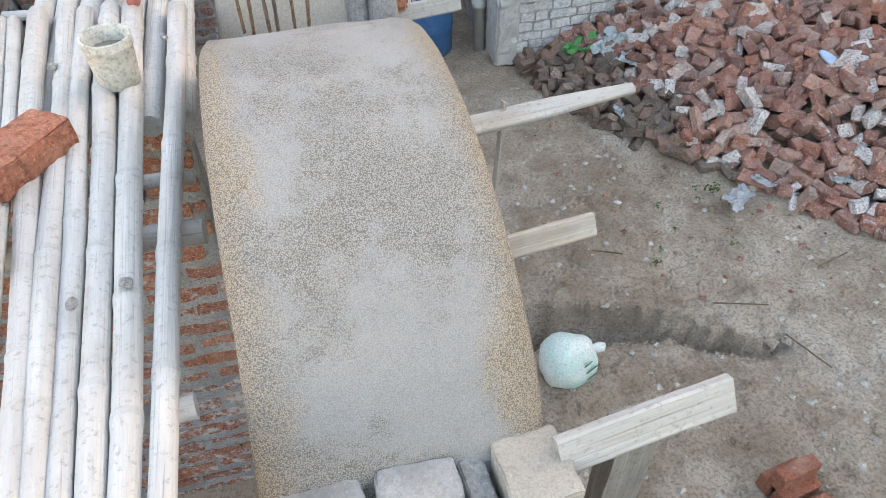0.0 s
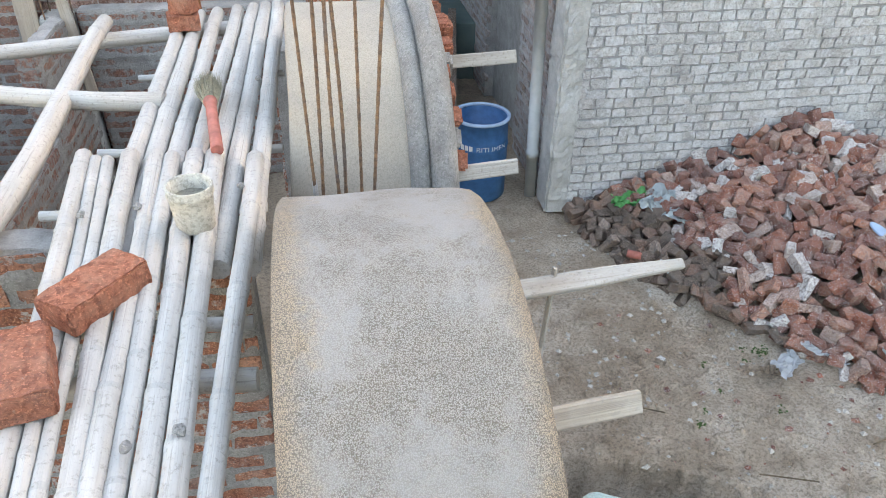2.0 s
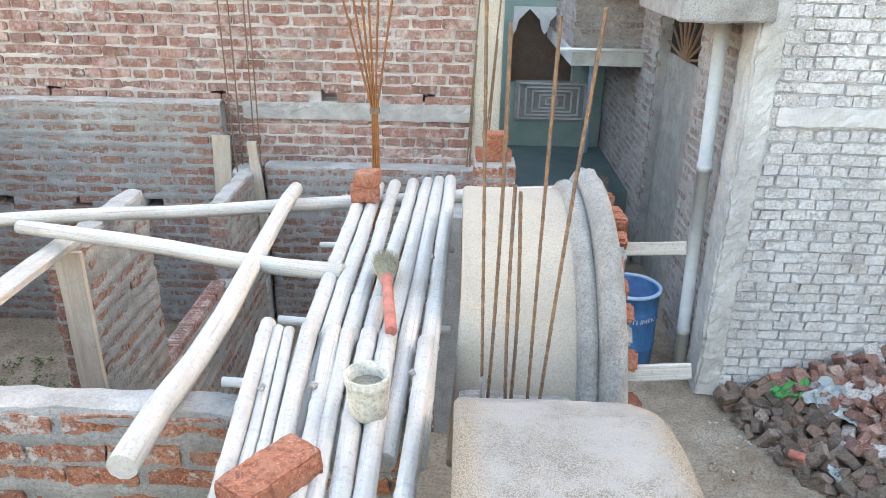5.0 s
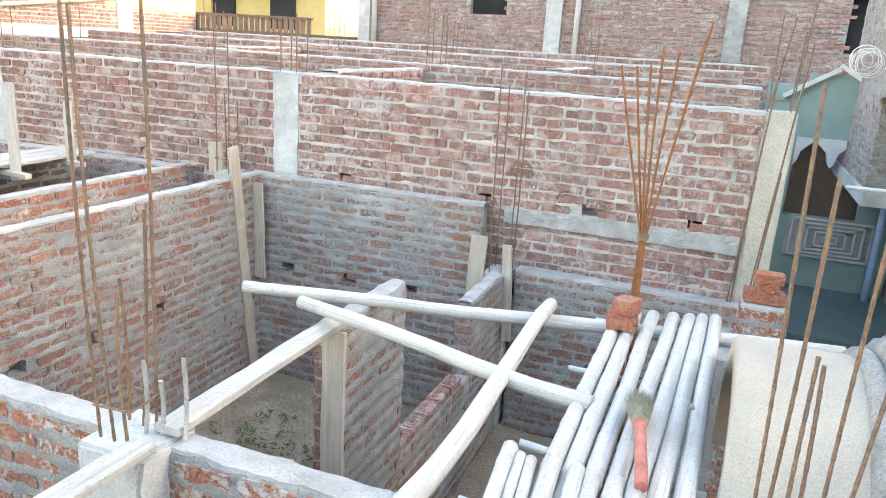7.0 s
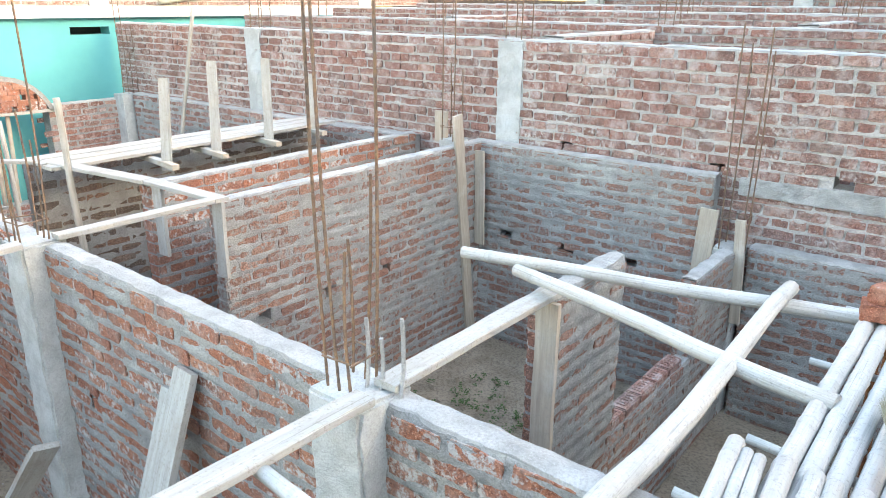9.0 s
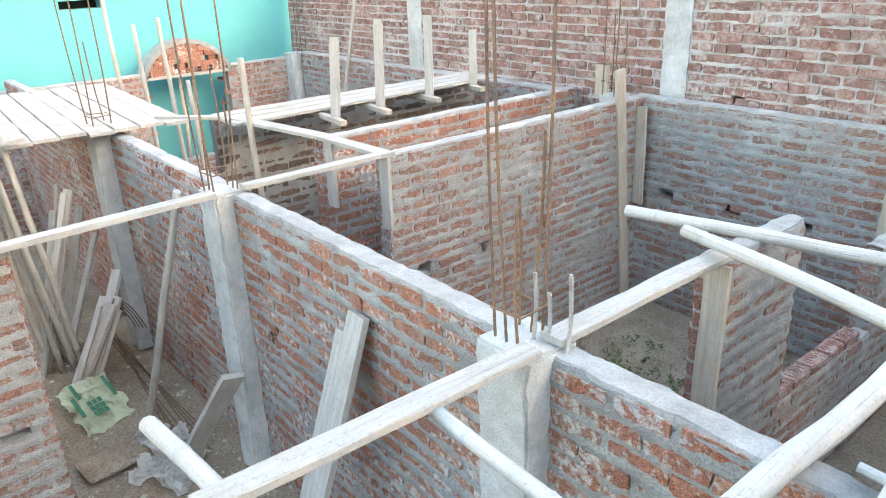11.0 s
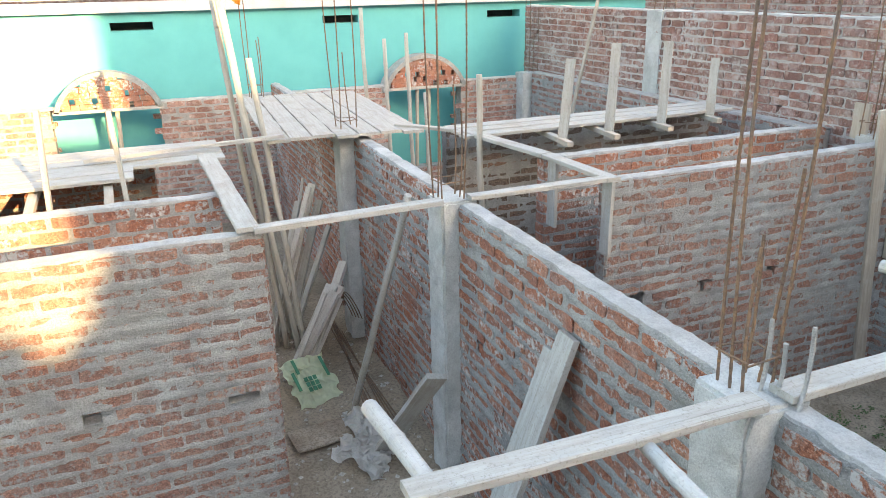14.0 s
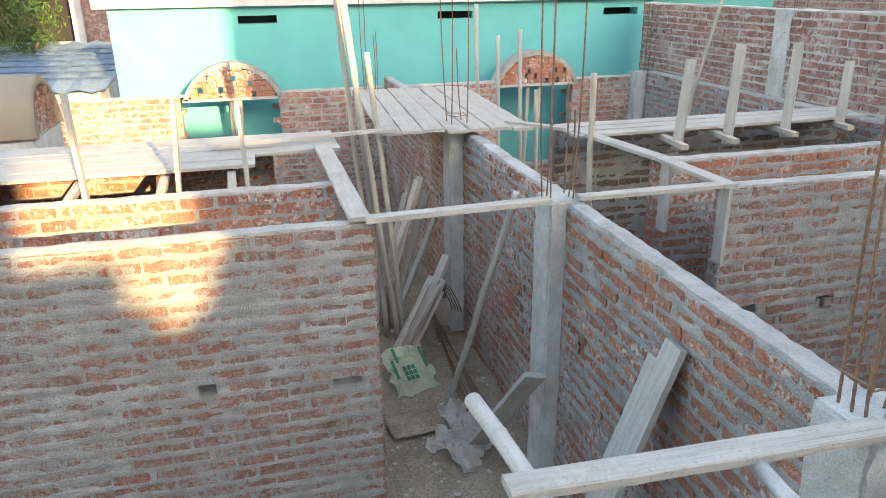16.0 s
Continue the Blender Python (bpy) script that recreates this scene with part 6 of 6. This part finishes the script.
part("shed_wall", box_mesh(-16.9, -12.9, -8.9, -2.7, GROUND, 1.76), M_CONCRETE, e, "grey shed wall")
h = thing("dark_house", "unfinished house with a black block for the shade in the open storey", "house")
bm = bmesh.new()
add_box(bm, -21, -20.5, -20, -6.4, GROUND, 9)
add_box(bm, -21, -20.5, -6.4, -4.55, GROUND, 2.06)
add_box(bm, -21, -20.5, -6.4, -4.55, 3.45, 9)
add_box(bm, -21, -20.5, -4.55, -4.30, GROUND, 9)
part("wall", bm, M_LIME, h)
part("brick_panel", box_mesh(-20.9, -20.55, -4.30, 2, GROUND, 9), M_BRICK_OLD, h, "bare brick panel")
# black block painting the shade inside the open storey
part("storey_shade_fill", box_mesh(-24, -21.6, -9, -3.5, 1.5, 5), M_BLACK, h, "black block for the shade in the open storey")


def tree(x, y, z, height, spread, seed):
    e = thing("mango_tree", "leafy green mango tree beyond the roofs", "tree", (x, y, z))
    r = random.Random(seed)
    tr = pole("trunk", (0, 0, 0), (0.1, 0.1, height * 0.6), 0.16, 0.09, "", material=M_BARK, parent=e, seed=seed)
    for i in range(6):
        a = i * 1.05
        pole("limb", (0.05, 0.05, height * 0.45), (spread * 0.7 * math.cos(a), spread * 0.7 * math.sin(a), height * (0.65 + 0.05 * (i % 3))), 0.06, 0.025, "", material=M_BARK, parent=e, seed=seed + i)
    verts, faces = [], []
    for c in range(150):
        a, q, hh = r.uniform(0, 6.3), spread * math.sqrt(r.random()), r.uniform(0.45, 1.0)
        q *= math.sin(math.pi * min(0.95, hh - 0.2))
        cx, cy, cz = q * math.cos(a), q * math.sin(a), height * hh
        for _ in range(60):
            d = Vector((r.gauss(0, 0.16), r.gauss(0, 0.16), r.gauss(0, 0.13)))
            p = Vector((cx, cy, cz)) + d
            w = Vector((r.uniform(-1, 1), r.uniform(-1, 1), r.uniform(-1.2, 0.2))).normalized()
            u = w.cross(Vector((r.uniform(-1, 1), r.uniform(-1, 1), 1))).normalized()
            L = r.uniform(0.08, 0.16)
            o = len(verts)
            verts += [tuple(p), tuple(p + w * L * 0.5 + u * L * 0.16), tuple(p + w * L), tuple(p + w * L * 0.5 - u * L * 0.16)]
            faces.append((o, o + 1, o + 2, o + 3))
    me = bpy.data.meshes.new("crown")
    me.from_pydata(verts, [], faces)
    me.materials.append(M_LEAF)
    c = new("crown", me)
    c.parent = e
    return e


tree(-16.4, -5.0, GROUND, 4.0, 1.25, 4)

# ---- unseen blocks added in the east to shape the low sun ----
def east_row():
    h = thing("east_sun_blocks", "added unseen blocks east of the plot that shape the sun", "house")
    x0, x1, top = 14.0, 14.4, 10.7
    # gaps between the blocks are cut to throw the sun patches
    for y0, y1, z0, z1 in ((-40, 3.2, GROUND, top), (3.2, 3.85, 7.05, top), (6.5, 40, GROUND, top), (3.2, 6.5, GROUND, 5.80), (3.2, 4.02, 5.80, 5.95), (4.26, 6.5, 5.80, 5.95), (3.2, 3.86, 5.95, 6.25), (4.40, 6.5, 5.95, 6.25), (5.5, 6.5, 7.0, 7.45), (3.2, 3.35, 6.25, 7.0), (4.52, 6.5, 6.25, 7.0)):
        part("sun_block", box_mesh(x0, x1, y0, y1, z0, z1), M_MORTAR, h)


east_row()


def wire_coil():
    """Loose loops of white cable hung on the overhang's corner."""
    r = random.Random(6)
    bm = bmesh.new()
    for k in range(9):
        rad, cx, cz = r.uniform(0.07, 0.17), r.uniform(-0.05, 0.05), r.uniform(-0.06, 0.05)
        rows = []
        for i in range(28):
            a = 2 * math.pi * i / 28
            c = Vector((cx + rad * math.cos(a), 0.012 * k + 0.01 * math.sin(a * 2 + k), cz + rad * math.sin(a)))
            rows.append([bm.verts.new(c + Vector((0.0035 * math.cos(b) * math.cos(a), 0.0035 * math.sin(b), 0.0035 * math.cos(b) * math.sin(a)))) for b in (0, 2.1, 4.2)])
        for i in range(28):
            p, q = rows[i], rows[(i + 1) % 28]
            for j in range(3):
                bm.faces.new((p[j], q[j], q[(j + 1) % 3], p[(j + 1) % 3]))
    bmesh.ops.recalc_face_normals(bm, faces=bm.faces)
    ob = finish("cable_coil", bm, M_WHITE)
    ob.matrix_basis = pose(1.30, 9.10, 3.42)
    tagged(ob, "coil of white cable hanging on the brick corner", "cable")


wire_coil()
for i, (x, y, dx, dy) in enumerate(((2.77, 2.33, 0.32, -0.12), (3.07, 1.98, 0.10, -0.30), (2.22, 2.98, 0.18, -0.10), (3.62, 2.43, 0.25, 0.05))):
    rod("twig", (x, y, GROUND + 0.03), (x + dx, y + dy, GROUND + 0.045), 0.005, M_BARK, None, "dry dark twig lying on the earth", "twig", "twigs", ribs=False)

# ---- single bricks of the heap and the walls ----
shapes = {}


def brick_shape(w, h, mat, k):
    """Shared uneven bricks, in steps of 2 cm by 8 mm."""
    key = (round(w / 0.02), round(h / 0.008), mat.name, k)
    if key not in shapes:
        r = random.Random(k * 31 + key[0])
        pts = brick_outline(0, key[0] * 0.02, 0, key[1] * 0.008, r, 0.006)
        n = len(pts)
        t = r.uniform(-0.003, 0.003)
        vs = [(x, -0.012 + (t if i < 5 else -t), z) for i, (x, z) in enumerate(pts)] + [(x, 0.025, z) for x, z in pts]
        fs = [tuple(range(n))] + [((i + 1) % n, i, n + i, n + (i + 1) % n) for i in range(n)]
        me = bpy.data.meshes.new("brick")
        me.from_pydata(vs, [], fs)
        me.materials.append(mat)
        shapes[key] = me
    return shapes[key]


def heap_shape(mat, k):
    key = (mat.name, "heap", k)
    if key not in shapes:
        r = random.Random(k)
        L = (0.20, 0.17, 0.15, 0.10, 0.12, 0.18)[k % 6]
        bm = bmesh.new()
        add_box(bm, -L / 2, L / 2, -0.050, 0.050, -0.032, 0.032, jitter=0.015, r=r)
        bmesh.ops.bevel(bm, geom=bm.edges[:], offset=0.006, segments=1, affect="EDGES")
        me = bpy.data.meshes.new("brick")
        bm.to_mesh(me)
        bm.free()
        me.materials.append(mat)
        shapes[key] = me
    return shapes[key]


r = random.Random(77)
rest = {False: ([], []), True: ([], [])}
for i, (x, y, z, sooty) in enumerate(HEAP):
    mat = M_BRICK_SOOT_SHADE if sooty else M_BRICK_HEAP
    me = heap_shape(mat, r.randrange(12))
    m = pose(x, y, z, r.gauss(0, 34), r.gauss(0, 30), r.uniform(0, 360))
    if r.random() < 0.25:
        m = m @ pose(0, 0, 0, 90, 0, 0)
    if i < 300:
        ob = new("brick", me)
        ob.parent = heap
        ob.matrix_basis = m
    else:
        vs, fs = rest[sooty]
        o = len(vs)
        vs += [tuple(m @ v.co) for v in me.vertices]
        fs += [tuple(o + k for k in p.vertices) for p in me.polygons]
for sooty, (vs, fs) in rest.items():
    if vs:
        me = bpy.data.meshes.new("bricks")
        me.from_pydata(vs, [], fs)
        me.materials.append(M_BRICK_SOOT_SHADE if sooty else M_BRICK_HEAP)
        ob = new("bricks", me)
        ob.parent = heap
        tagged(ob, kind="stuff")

for wall, own, mat, proud, seed in PIECES:
    r = random.Random(seed)
    for a, b, c, d in own:
        ob = new("brick", brick_shape(b - a, d - c, mat, r.randrange(5)))
        ob.parent = wall
        ob.matrix_basis = Matrix.Translation((a, 0.012 - r.uniform(*proud), c)) @ pose(0, 0, 0, r.uniform(-1, 1), r.uniform(-1, 1), r.uniform(-1, 1))
